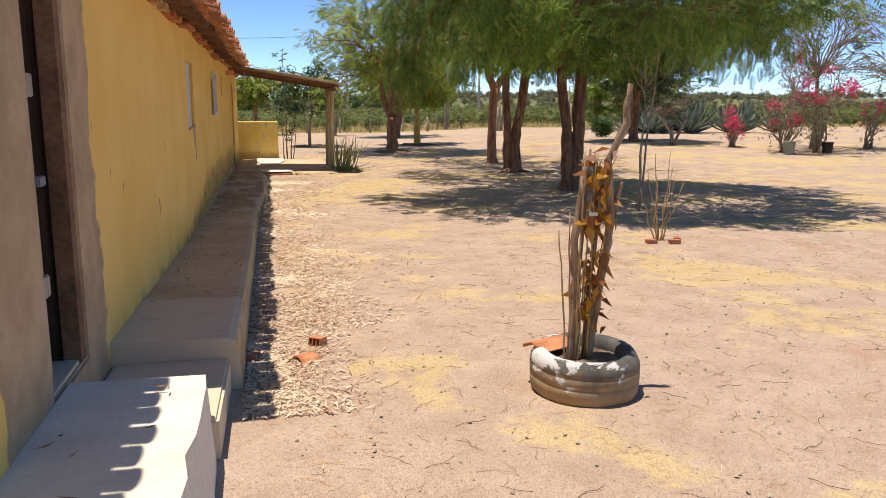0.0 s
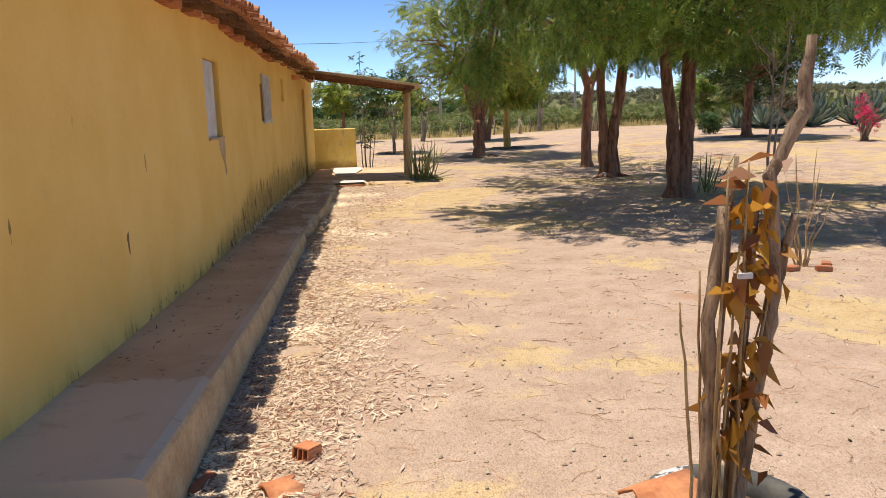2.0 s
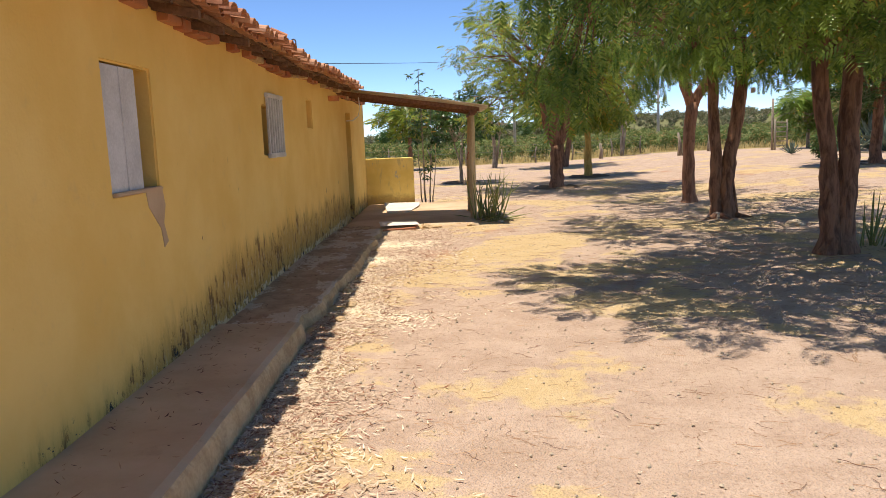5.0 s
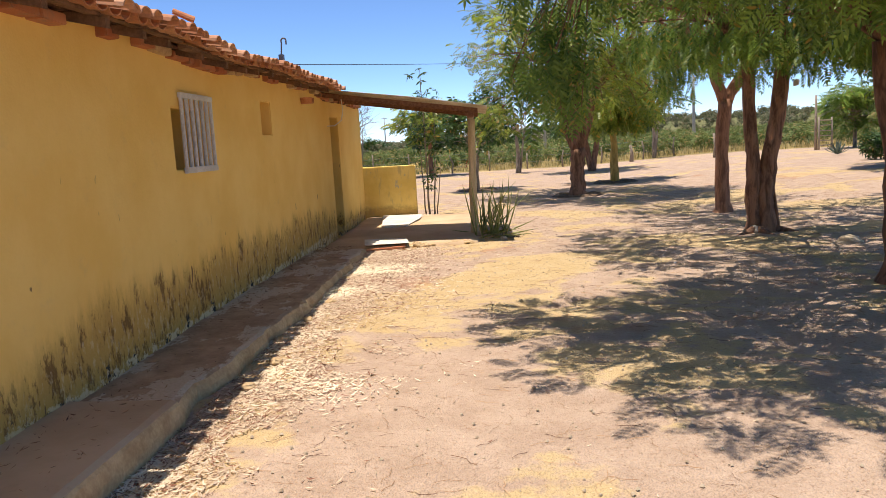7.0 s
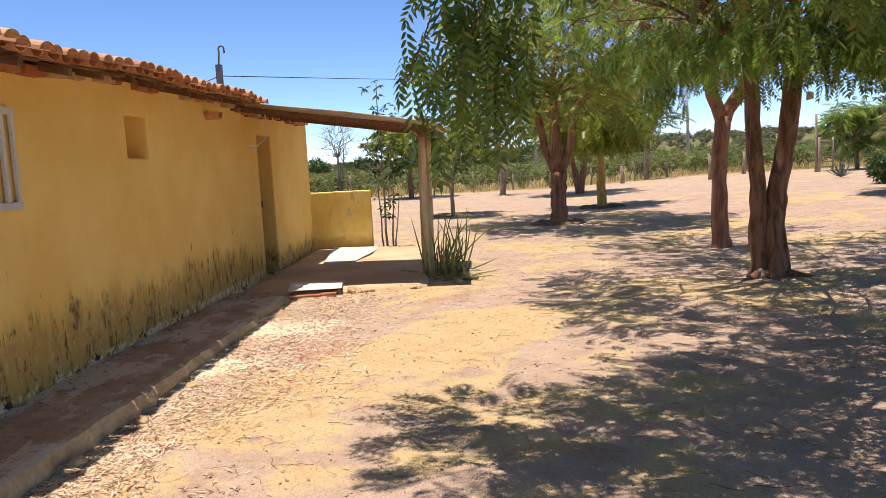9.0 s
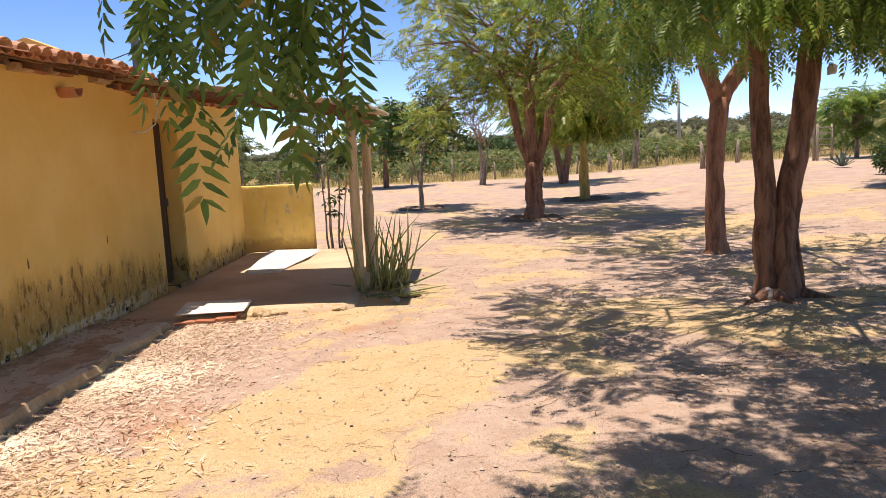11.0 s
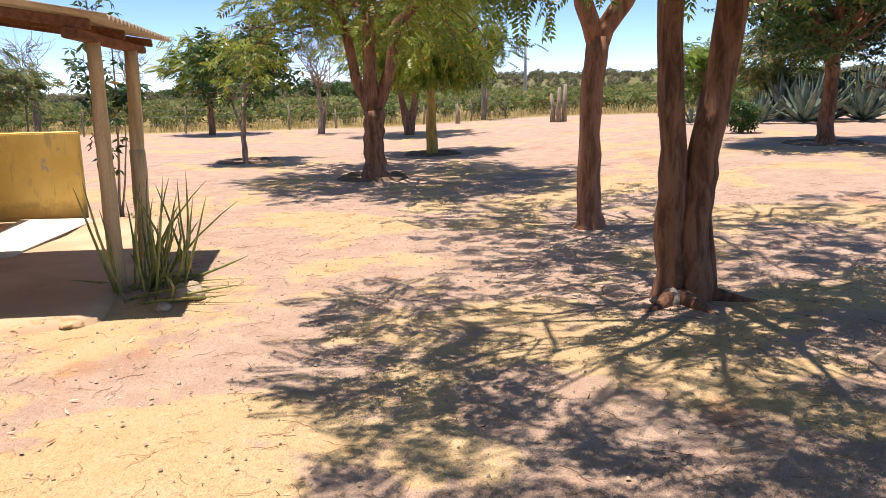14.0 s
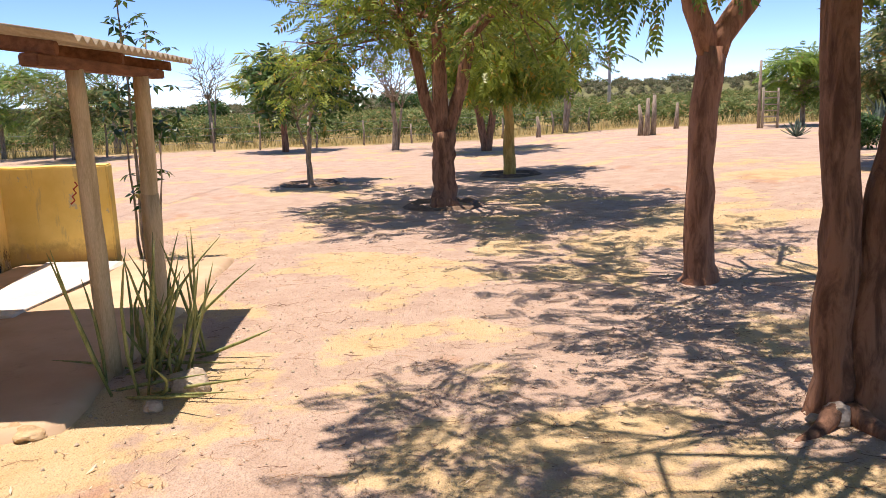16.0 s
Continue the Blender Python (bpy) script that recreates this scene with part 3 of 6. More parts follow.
def build_wall():
    g = Geo()
    ys = sorted({HY0, HY1, *[o[0] for o in OPEN], *[o[1] for o in OPEN]})
    zs = sorted({-0.1, WTOP, *[o[2] for o in OPEN], *[o[3] for o in OPEN]})

    def solid(i, j):
        if not (0 <= i < len(ys) - 1 and 0 <= j < len(zs) - 1):
            return False
        cy, cz = (ys[i] + ys[i + 1]) / 2, (zs[j] + zs[j + 1]) / 2
        return not any(a < cy < b and c < cz < d for a, b, c, d in OPEN)

    a, b = WX, WX - WT
    for i in range(len(ys) - 1):
        for j in range(len(zs) - 1):
            if not solid(i, j):
                continue
            y0, y1, z0, z1 = ys[i], ys[i + 1], zs[j], zs[j + 1]
            g.add([(a, y0, z0), (a, y1, z0), (a, y1, z1), (a, y0, z1)], [(0, 1, 2, 3)])
            g.add([(b, y0, z0), (b, y1, z0), (b, y1, z1), (b, y0, z1)], [(3, 2, 1, 0)])
            for ok, face in ((solid(i - 1, j), [(a, y0, z0), (a, y0, z1), (b, y0, z1), (b, y0, z0)]), (solid(i + 1, j), [(a, y1, z1), (a, y1, z0), (b, y1, z0), (b, y1, z1)]),
                             (solid(i, j - 1), [(a, y0, z0), (b, y0, z0), (b, y1, z0), (a, y1, z0)]), (solid(i, j + 1), [(a, y0, z1), (a, y1, z1), (b, y1, z1), (b, y0, z1)])):
                if not ok:
                    g.add(face, [(0, 1, 2, 3)])
    me = g.mesh("wall", M["wall"])
    bm = bmesh.new()
    bm.from_mesh(me)
    bmesh.ops.remove_doubles(bm, verts=bm.verts, dist=0.0005)
    bm.to_mesh(me)
    bm.free()
    return bevelled(me, 0.012, 2, 0.8)


wall = structure("wall_east", build_wall(), "long yellow limewashed wall, stained and peeling at its foot")
g = Geo().add([(-8.2, HY1 - 0.3, -0.1), (WX - WT, HY1 - 0.3, -0.1), (WX - WT, HY1 - 0.3, 2.4), (-5.2, HY1 - 0.3, 3.5), (-8.2, HY1 - 0.3, 2.4),
               (-8.2, HY1, -0.1), (WX - WT, HY1, -0.1), (WX - WT, HY1, 2.4), (-5.2, HY1, 3.5), (-8.2, HY1, 2.4)],
              [(0, 1, 2, 3, 4), (9, 8, 7, 6, 5), (0, 5, 6, 1), (1, 6, 7, 2), (2, 7, 8, 3), (3, 8, 9, 4), (4, 9, 5, 0)])
structure("wall_north", g.mesh("wall_north", M["wall"]), "yellow gable wall of the house")
g = Geo().add([(-8.2, HY0, -0.1), (WX - WT, HY0, -0.1), (WX - WT, HY0, 2.4), (-5.2, HY0, 3.5), (-8.2, HY0, 2.4),
               (-8.2, HY0 + 0.3, -0.1), (WX - WT, HY0 + 0.3, -0.1), (WX - WT, HY0 + 0.3, 2.4), (-5.2, HY0 + 0.3, 3.5), (-8.2, HY0 + 0.3, 2.4)],
              [(0, 1, 2, 3, 4), (9, 8, 7, 6, 5), (0, 5, 6, 1), (1, 6, 7, 2), (2, 7, 8, 3), (3, 8, 9, 4), (4, 9, 5, 0)])
structure("wall_south", g.mesh("wall_south", M["wall"]), "yellow gable wall of the house")
structure("wall_west", Geo().box((-8.5, HY0, -0.1), (-8.2, HY1, 2.4)).mesh("wall_west", M["wall"]), "plain yellow rear wall of the house")
# floor and inner walls carry the indoor shade in their near-black colour
structure("floor", Geo().box((-8.2, HY0 + 0.3, -0.1), (WX - WT, HY1 - 0.3, 0.05)).mesh("floor", M["dark"]), "house floor coloured near-black for the shade indoors")
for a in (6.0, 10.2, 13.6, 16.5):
    structure("wall_inner", Geo().box((-8.2, a, 0.05), (WX - WT, a + 0.2, 2.4)).mesh("wall_inner", M["dark"]), "inner wall of the house coloured near-black for the shade indoors")
structure("wall_recess", Geo().box((WX - WT - 0.06, 14.2, 1.6), (WX - 0.24, 14.9, 2.2)).mesh("wall_recess", M["wall"]), "yellow back of a shallow wall recess")


def sway(y):
    """The eave sags and waves a little along the house."""
    return 0.025 * math.sin(y * 0.9) + 0.02 * math.sin(y * 2.3 + 1) - 0.02 * smooth_step(12, 3, y)


# the walkway along the wall
def build_walkway(y0, y1, edge, tops, worn, mat, name, label):
    """A raised cement strip; tops are (y, height) pairs, worn is how broken its edge is."""
    ys = np.arange(y0, y1 + 1e-6, 0.12)
    zs = np.interp(ys, [t[0] for t in tops], [t[1] for t in tops])
    v, q = [], []
    for i, (y, z) in enumerate(zip(ys, zs)):
        k = worn * (noise.noise((0, y * 2.1, 4)) * 0.5 + noise.noise((0, y * 6.5, 1)) * 0.35)
        e = edge(y) + k
        drop = worn * 0.5 * abs(noise.noise((3, y * 3.1, 0)))
        rise = 0.012 * noise.noise((8, y * 1.4, 0))
        for p in ((WX + 0.0, -0.12), (WX + 0.0, z + rise + 0.01), (WX + 0.25, z + rise), (e - 0.05, z - drop * 0.3), (e - 0.012, z - 0.012 - drop * 0.5), (e, z - 0.03 - drop * 0.6), (e + 0.015 + k * 0.2, 0.4 * z), (e + 0.03, -0.12)):
            v.append((p[0], y, p[1]))
        if i:
            for j in range(7):
                a = (i - 1) * 8 + j
                q.append((a, a + 1, a + 9, a + 8))
    n = len(ys)
    me = bpy.data.meshes.new(name)
    me.from_pydata(v, [], q + [tuple(range(8)), tuple(range((n - 1) * 8, n * 8))[::-1]])
    me.materials.append(mat)
    me.materials.append(M["cement_edge"])
    for f in me.polygons:
        f.material_index = int(f.index % 7 >= 4 and f.index < len(q))
    me.update()
    return structure(name, me, label)


build_walkway(3.47, 9.85, lambda y: -1.56, [(3.4, 0.30), (5.0, 0.235), (7.0, 0.17), (9.9, 0.145)], 0.012, M["cement"], "walkway_1", "raised smooth cement walkway along the house wall")
build_walkway(9.80, 16.62, lambda y: -1.60 + 0.13 * smooth_step(9.8, 13, y), [(9.8, 0.11), (13, 0.13), (16.7, 0.085)], 0.12, M["cement_old"], "walkway_2", "broken and crumbling stretch of the cement walkway")
structure("step", bevelled(Geo().box((WX, 2.60, -0.1), (-1.605, 3.47, 0.185), 0.008).mesh("step", M["cement"]), 0.015), "low worn cement step beside the landing")
lm = Geo()
for i in range(26):
    y = 2.66 - i * 0.16
    e = -1.645 + 0.03 * noise.noise((0, y * 4, 7))
    lm.add([(WX, y, -0.1), (WX, y, 0.382), (e, y, 0.378 + 0.008 * noise.noise((1, y * 5, 0))), (e + 0.035 + 0.03 * noise.noise((5, y * 3, 0)), y, -0.1)], [])
lm.f = [(k * 4 + j, k * 4 + j + 1, k * 4 + j + 5, k * 4 + j + 4) for k in range(25) for j in range(3)] + [(3, 2, 1, 0)]
structure("landing", lm.mesh("landing", M["cement_pale"]), "pale cement landing before the house door with a chipped edge")

# porch floor, low wall
pf = Geo()
nx, ny = 24, 34
for j in range(ny + 1):
    for i in range(nx + 1):
        u, w = i / nx, j / ny
        x = -2.2 + 2.32 * u
        y = 16.66 + 0.5 * u + (21.66 - 16.66 - 0.5 * u) * w
        x += (0.08 * noise.noise((y * 1.7, 0, 2)) if i == nx else 0)
        y += (0.10 * noise.noise((x * 2.2, 5, 0)) if j == 0 else 0)
        z = 0.055 + 0.014 * noise.noise((x * 1.6, y * 1.6, 0)) if 0 < i < nx and 0 < j else 0.03
        pf.v.append((x, y, z))
pf.f = [(j * (nx + 1) + i, j * (nx + 1) + i + 1, (j + 1) * (nx + 1) + i + 1, (j + 1) * (nx + 1) + i) for j in range(ny) for i in range(nx)]
rim = [i for i in range(nx + 1)] + [(j) * (nx + 1) + nx for j in range(1, ny + 1)]
k0 = len(pf.v)
pf.v += [(pf.v[i][0] + (0.03 if i % (nx + 1) == nx else 0), pf.v[i][1] - (0.03 if i <= nx else 0), -0.08) for i in rim]
pf.f += [(rim[i], k0 + i, k0 + i + 1, rim[i + 1]) for i in range(len(rim) - 1)]
structure("porch_floor", pf.mesh("porch_floor", M["cement"], True), "worn brown cement porch floor with broken edges")
# pale slab laid where sun reaches the porch floor; brightness put into its colour
sun_patch_me = bevelled(Geo().add([(-1.83, 21.6, 0.04), (-1.02, 21.5, 0.04), (-0.98, 21.62, 0.04), (-1.15, 19.4, 0.04), (-1.6, 19.4, 0.04),
                               (-1.83, 21.6, 0.085), (-1.02, 21.5, 0.085), (-1.0, 20.6, 0.085), (-1.15, 19.4, 0.085), (-1.6, 19.4, 0.085)],
                              [(5, 6, 7, 8, 9), (0, 4, 3, 2, 1), (0, 1, 6, 5), (1, 2, 7, 6), (2, 3, 8, 7), (3, 4, 9, 8), (4, 0, 5, 9)]).mesh("sun_patch", M["cement_pale"]), 0.006, 1)
structure("floor_patch", sun_patch_me, "smooth whitish slab painting the sunlit patch on the porch floor")
lw = Geo()
for i in range(12):
    x = -2.5 + (2.5 - 1.13) * i / 11
    z = 1.085 + 0.012 * noise.noise((x * 5, 0, 0))
    lw.v += [(x, 21.70, 0.0), (x, 21.70, z), (x, 21.86, z + 0.01), (x, 21.86, 0.0)]
lw.f = [(k * 4 + j, k * 4 + (j + 1) % 4, k * 4 + 4 + (j + 1) % 4, k * 4 + 4 + j) for k in range(11) for j in range(4)] + [(0, 1, 2, 3), (47, 46, 45, 44)]
structure("wall_low", bevelled(lw.mesh("wall_low", M["lowwall"]), 0.015), "low yellow porch wall streaked with dark stains")

# ---- doors and windows ----
d1 = structure("door_1", bevelled(Geo().box((WX - 0.13, 2.46, 0.405), (WX - 0.09, 2.70, 2.10)).mesh("door_1", M["greywood"]), 0.004), "weathered grey plank door standing half open")
for a in (2.465, 2.585):
    part("plank", bevelled(Geo().box((WX - 0.088, a, 0.41), (WX - 0.07, a + 0.112, 2.09), 0.003).mesh("plank", M["greywood"]), 0.004), d1)
for z in (0.75, 1.55):
    rail = part("rail", bevelled(Geo().box((WX - 0.068, 2.465, z), (WX - 0.05, 2.70, z + 0.09)).mesh("rail", M["greywood"]), 0.004), d1)
part("latch", bevelled(Geo().box((WX - 0.066, 2.64, 1.2), (WX - 0.04, 2.73, 1.24)).mesh("latch", M["metal"]), 0.004), rail, "rusty steel latch")
for a, b in ((2.442, 2.457), (2.93, 3.018)):
    part("jamb", Geo().box((WX - 0.085, a, 0.385), (WX - 0.01, b, 2.118)).mesh("jamb", M["rafter"]), d1, "dark wooden door jamb")
# dark box added in the reveal to stand for the doorway's shade
part("inner_frame", bevelled(Geo().box((WX - 0.31, 2.965, 0.40), (WX - 0.09, 3.016, 2.116)).mesh("inner_frame", M["doorwood"]), 0.004), d1, "dark lining added for the shade inside the doorway")
part("threshold", Geo().box((WX - 0.30, 2.46, 0.382), (WX - 0.02, 2.92, 0.40)).mesh("threshold", M["cement"]), d1)
d2 = structure("door_2", bevelled(Geo().box((WX - 0.26, 18.40, 0.07), (WX - 0.21, 19.06, 2.02)).mesh("door_2", M["doorwood"]), 0.004), "dark brown wooden door deep in its opening")
for a in (18.42, 18.63, 18.85):
    part("plank", bevelled(Geo().box((WX - 0.208, a, 0.09), (WX - 0.19, a + 0.19, 2.0)).mesh("plank", M["doorwood"]), 0.004), d2)
part("door_handle", bevelled(Geo().box((WX - 0.188, 18.98, 1.0), (WX - 0.15, 19.0, 1.1)).mesh("handle", M["metal"]), 0.004), d2, "small steel handle")
# near-black panel behind the opening paints the unlit room
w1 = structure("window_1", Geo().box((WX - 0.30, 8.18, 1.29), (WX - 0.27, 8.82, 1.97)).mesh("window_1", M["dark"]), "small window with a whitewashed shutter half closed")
part("shutter", bevelled(Geo().box((WX - 0.045, 8.165, 1.28), (WX - 0.012, 8.40, 1.98)).mesh("shutter", M["white"]), 0.004), w1, "chalky white wooden shutter board")
part("shutter", bevelled(Geo().box((WX - 0.045, 8.408, 1.28), (WX - 0.012, 8.63, 1.98)).mesh("shutter", M["white"]), 0.004), w1, "chalky white wooden shutter board")
part("sill", bevelled(Geo().box((WX - 0.2, 8.17, 1.262), (WX + 0.02, 8.86, 1.285)).mesh("sill", M["cement"]), 0.006), w1)
patch = Geo()
rim = [(8.60, 1.275), (8.88, 1.27), (8.90, 1.16), (8.86, 1.05), (8.90, 0.93), (8.84, 0.90), (8.80, 1.02), (8.72, 1.10), (8.63, 1.17)]
patch.v = [(WX + e, y + (0.006 if e else 0) * (-1) ** i, z) for e in (-0.01, 0.005) for i, (y, z) in enumerate(rim)]
k = len(rim)
patch.f = [tuple(range(k, 2 * k))] + [(i, (i + 1) % k, k + (i + 1) % k, k + i) for i in range(k)]
part("mortar_patch", patch.mesh("mortar_patch", M["cement"]), w1, "rough grey mortar patch below the sill")
# this back panel is near-black too, as shade behind the grille
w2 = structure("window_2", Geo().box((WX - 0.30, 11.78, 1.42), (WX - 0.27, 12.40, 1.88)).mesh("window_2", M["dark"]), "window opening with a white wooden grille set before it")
for a, b in ((1.375, 1.425), (1.985, 2.03)):
    part("rail", bevelled(Geo().box((WX + 0.004, 11.90, a), (WX + 0.04, 12.64, b)).mesh("rail", M["white"]), 0.005), w2)
for i in range(7):
    a = 11.90 + i * 0.116
    part("bar", bevelled(Geo().box((WX + 0.012, a, 1.42), (WX + 0.034, a + 0.044, 1.99)).mesh("bar", M["white"]), 0.006), w2)

# a tile hanging at the wall's top
gt = thing("gutter_tile", "half round clay tile hanging under the eave", "roof tile", (WX + 0.06, 16.42, 2.20))
gg = Geo()
for i in range(9):
    a = math.pi * i / 8
    for r, x in ((0.085, -0.08), (0.085, 0.10), (0.07, 0.10), (0.07, -0.08)):
        gg.v.append((x, -r * math.cos(a), 0.03 - r * math.sin(a)))
gg.f = [(i * 4 + j, i * 4 + (j + 1) % 4, i * 4 + 4 + (j + 1) % 4, i * 4 + 4 + j) for i in range(8) for j in range(4)] + [(0, 1, 2, 3), (35, 34, 33, 32)]
part("shell", gg.mesh("shell", M["hollow"], True), gt)

# ---- the porch roof ----
porch = thing("porch_roof", "lean-to porch roof of corrugated sheets on timber beams", "porch roof", (0, 0, 0))
RX0, RX1, RZ0, RZ1, RY0, RY1 = -2.15, 0.36, 2.385, 1.995, 17.36, 19.70
sheet = Geo()
cols = 150
for i in range(cols + 1):
    y = RY0 + (RY1 - RY0) * i / cols
    c = 0.016 * math.cos(2 * math.pi * i / cols * 20)
    for x, z in ((RX0, RZ0), (-0.8, (RZ0 + RZ1) / 2 + 0.008), (RX1, RZ1)):
        sheet.v += [(x, y, z + c + 0.012), (x, y, z + c)]
for i in range(cols):
    for j in range(2):
        a = i * 6 + j * 2
        sheet.f += [(a, a + 2, a + 8, a + 6), (a + 1, a + 7, a + 9, a + 3)]
    a = i * 6
    sheet.f += [(a + 4, a + 5, a + 11, a + 10), (a, a + 6, a + 7, a + 1)]
sheet.f += [(0, 1, 3, 2), (2, 3, 5, 4), (cols * 6, cols * 6 + 2, cols * 6 + 3, cols * 6 + 1), (cols * 6 + 2, cols * 6 + 4, cols * 6 + 5, cols * 6 + 3)]
part("corrugated_sheet", sheet.mesh("sheet", M["sheet"], True), porch, "sun-bleached corrugated fibre cement sheet")


def sloped(y, x0=RX0 + 0.02, x1=0.22, deep=0.07, wide=0.06, under=0.018):
    s = (RZ1 - RZ0) / (RX1 - RX0)
    za, zb = RZ0 + s * (x0 - RX0) - under, RZ0 + s * (x1 - RX0) - under
    return Geo().add([(x0, y, za), (x1, y, zb), (x1, y, zb - deep), (x0, y, za - deep), (x0, y + wide, za), (x1, y + wide, zb), (x1, y + wide, zb - deep), (x0, y + wide, za - deep)],
                     [(0, 3, 2, 1), (4, 5, 6, 7), (0, 1, 5, 4), (1, 2, 6, 5), (2, 3, 7, 6), (3, 0, 4, 7)])


for y in (17.46, 18.45, 19.52):
    part("rafter", bevelled(sloped(y).mesh("rafter", M["timber"]), 0.006), porch, "reddish timber rafter")
part("beam", bevelled(Geo().box((0.05, 17.42, 1.875), (0.15, 19.62, 1.94)).mesh("beam", M["timber"]), 0.008), porch, "reddish timber beam across the posts")


def post(x, y, top, r, lean, bark, seed):
    random.seed(seed)
    root = thing("porch_post", "rough pale debarked wooden post carrying the porch roof", "post", (x, y, 0.0), "porch posts")
    pts = [(lean[0] * t + 0.012 * noise.noise((seed, t * 3, 0)), lean[1] * t + 0.012 * noise.noise((seed, 4, t * 3)), -0.05 + (top + 0.05) * t) for t in np.linspace(0, 1, 10)]
    pole = part("pole", Geo().tube(pts, [r * (1.08 - 0.16 * t) for t in np.linspace(0, 1, 10)], 10, 0.12).mesh("pole", M["postwood"], True), root)
    if bark:
        p2 = [pts[i] for i in range(6)]
        part("bark_sleeve", Geo().tube(p2, [r * 1.10] * 6, 10, 0.2).mesh("bark_sleeve", M["postwood"], True), pole, "thicker lower half with bark left on")
    else:
        mark = [(-0.035 + 0.02 * (k % 2) + 0.006 * k, -r * 0.98, 1.10 + 0.022 * k) for k in range(7)]
        part("paint_mark", Geo().tube(mark, 0.005, 5).mesh("paint_mark", M["red"], True), pole, "scrawled red paint mark", pose(-0.066, -0.012, 0))
    return root


post(0.08, 18.08, 1.88, 0.056, (0.02, -0.10), False, 3)
post(0.06, 19.2, 1.88, 0.062, (0.05, -0.06), True, 5)

# ---- things by the porch ----
random.seed(12)
snake = thing("spear_plant", "clump of stiff spear-leaved plants round the porch post", "plant", (0.36, 18.12, 0.02))
for i in range(54):
    a, r = random.uniform(0, 6.28), random.uniform(0.0, 1) ** 0.7
    bx, by = 0.28 * r * math.cos(a), 0.6 * r * math.sin(a)
    h = random.uniform(0.25, 0.95)
    lx, ly = random.gauss(0.05, 0.13) + bx * 0.5, random.gauss(0, 0.13) + by * 0.2
    if i % 6 == 0:
        lx, ly, h = random.uniform(0.25, 0.6) * random.choice((1, -1, 1)), random.uniform(-0.4, 0.1), random.uniform(0.04, 0.2)
    bow = random.gauss(0, 0.05)
    pts = [(bx + lx * t * (0.7 + 0.5 * t) + bow * math.sin(3.14 * t), by + ly * t, -0.03 + h * t) for t in (0, 0.3, 0.6, 0.85, 1)]
    part("spear_leaf", Geo().tube(pts, [0.008, 0.012, 0.010, 0.006, 0.0015], 6).mesh("spear", M["spear"], True), snake)


def stone(name, label, x, y, z, size, mat, seed, category="stone", flat=0.6):
    root = thing(name, label, category, (x, y, z))
    bm = bmesh.new()
    bmesh.ops.create_icosphere(bm, subdivisions=3, radius=size)
    for v in bm.verts:
        v.co *= 1 + 0.35 * noise.noise(v.co / size * 1.3 + Vector((seed, 0, 0))) + 0.1 * noise.noise(v.co / size * 5)
        v.co.z *= flat
    me = bpy.data.meshes.new(name)
    bm.to_mesh(me)
    bm.free()
    me.materials.append(mat)
    part("rock", me, root)
    return root


stone("stone", "rounded tan stone among the spear plants", 0.66, 17.72, 0.05, 0.12, M["stone"], 3)
stone("stone", "pale flat stone beside the spear plants", 0.52, 17.45, 0.015, 0.055, M["stone"], 8)


def brick_at(x, y, z, turn, mat="brick", size=(0.19, 0.09, 0.055), label="broken red clay brick lying on the soil", tilt=0):
    a, b, c = (s / 2 for s in size)
    root = thing("brick", label, "brick", (x, y, z + c), "loose bricks", turn)
    part("body", bevelled(Geo().box((-a, -b, -c), (a, b, c), 0.006).mesh("brick", M[mat]), 0.006), root, m=pose(0, 0, 0, tilt, 0, 0))
    return root


for k in range(9):
    stone("stone", "flat tan stone set along the porch edge", -0.86 + 0.105 * k, 17.02 + 0.022 * k + random.uniform(-0.04, 0.04), 0.015, random.uniform(0.06, 0.10), M["cement_edge"], 40 + k, flat=0.42)
slab = thing("concrete_slab", "pale thin concrete slab lying at the walkway's end", "slab", (-1.23, 17.06, 0.098), turn=6)
part("plate", bevelled(Geo().box((-0.32, -0.29, -0.015), (0.32, 0.29, 0.015), 0.02).mesh("plate", M["cement_pale"]), 0.008), slab)
for k, (x, y, t) in enumerate(((-1.02, 16.74, 10), (-0.98, 16.92, 80), (-1.2, 16.68, 0), (-1.38, 16.62, 20))):
    brick_at(x, y, 0.0, t, label="broken red brick propping up the concrete slab")
stone("stone", "crumbled chunk of cement at the porch edge", -0.75, 17.0, 0.02, 0.10, M["cement_edge"], 21)
for k in range(9):
    stone("stone", "small chunk of cement broken off the walkway edge", -1.40 + random.uniform(-0.06, 0.1), 10.5 + k * 0.66 + random.uniform(-0.2, 0.2), 0.015, random.uniform(0.03, 0.055), M["cement_edge"], k)


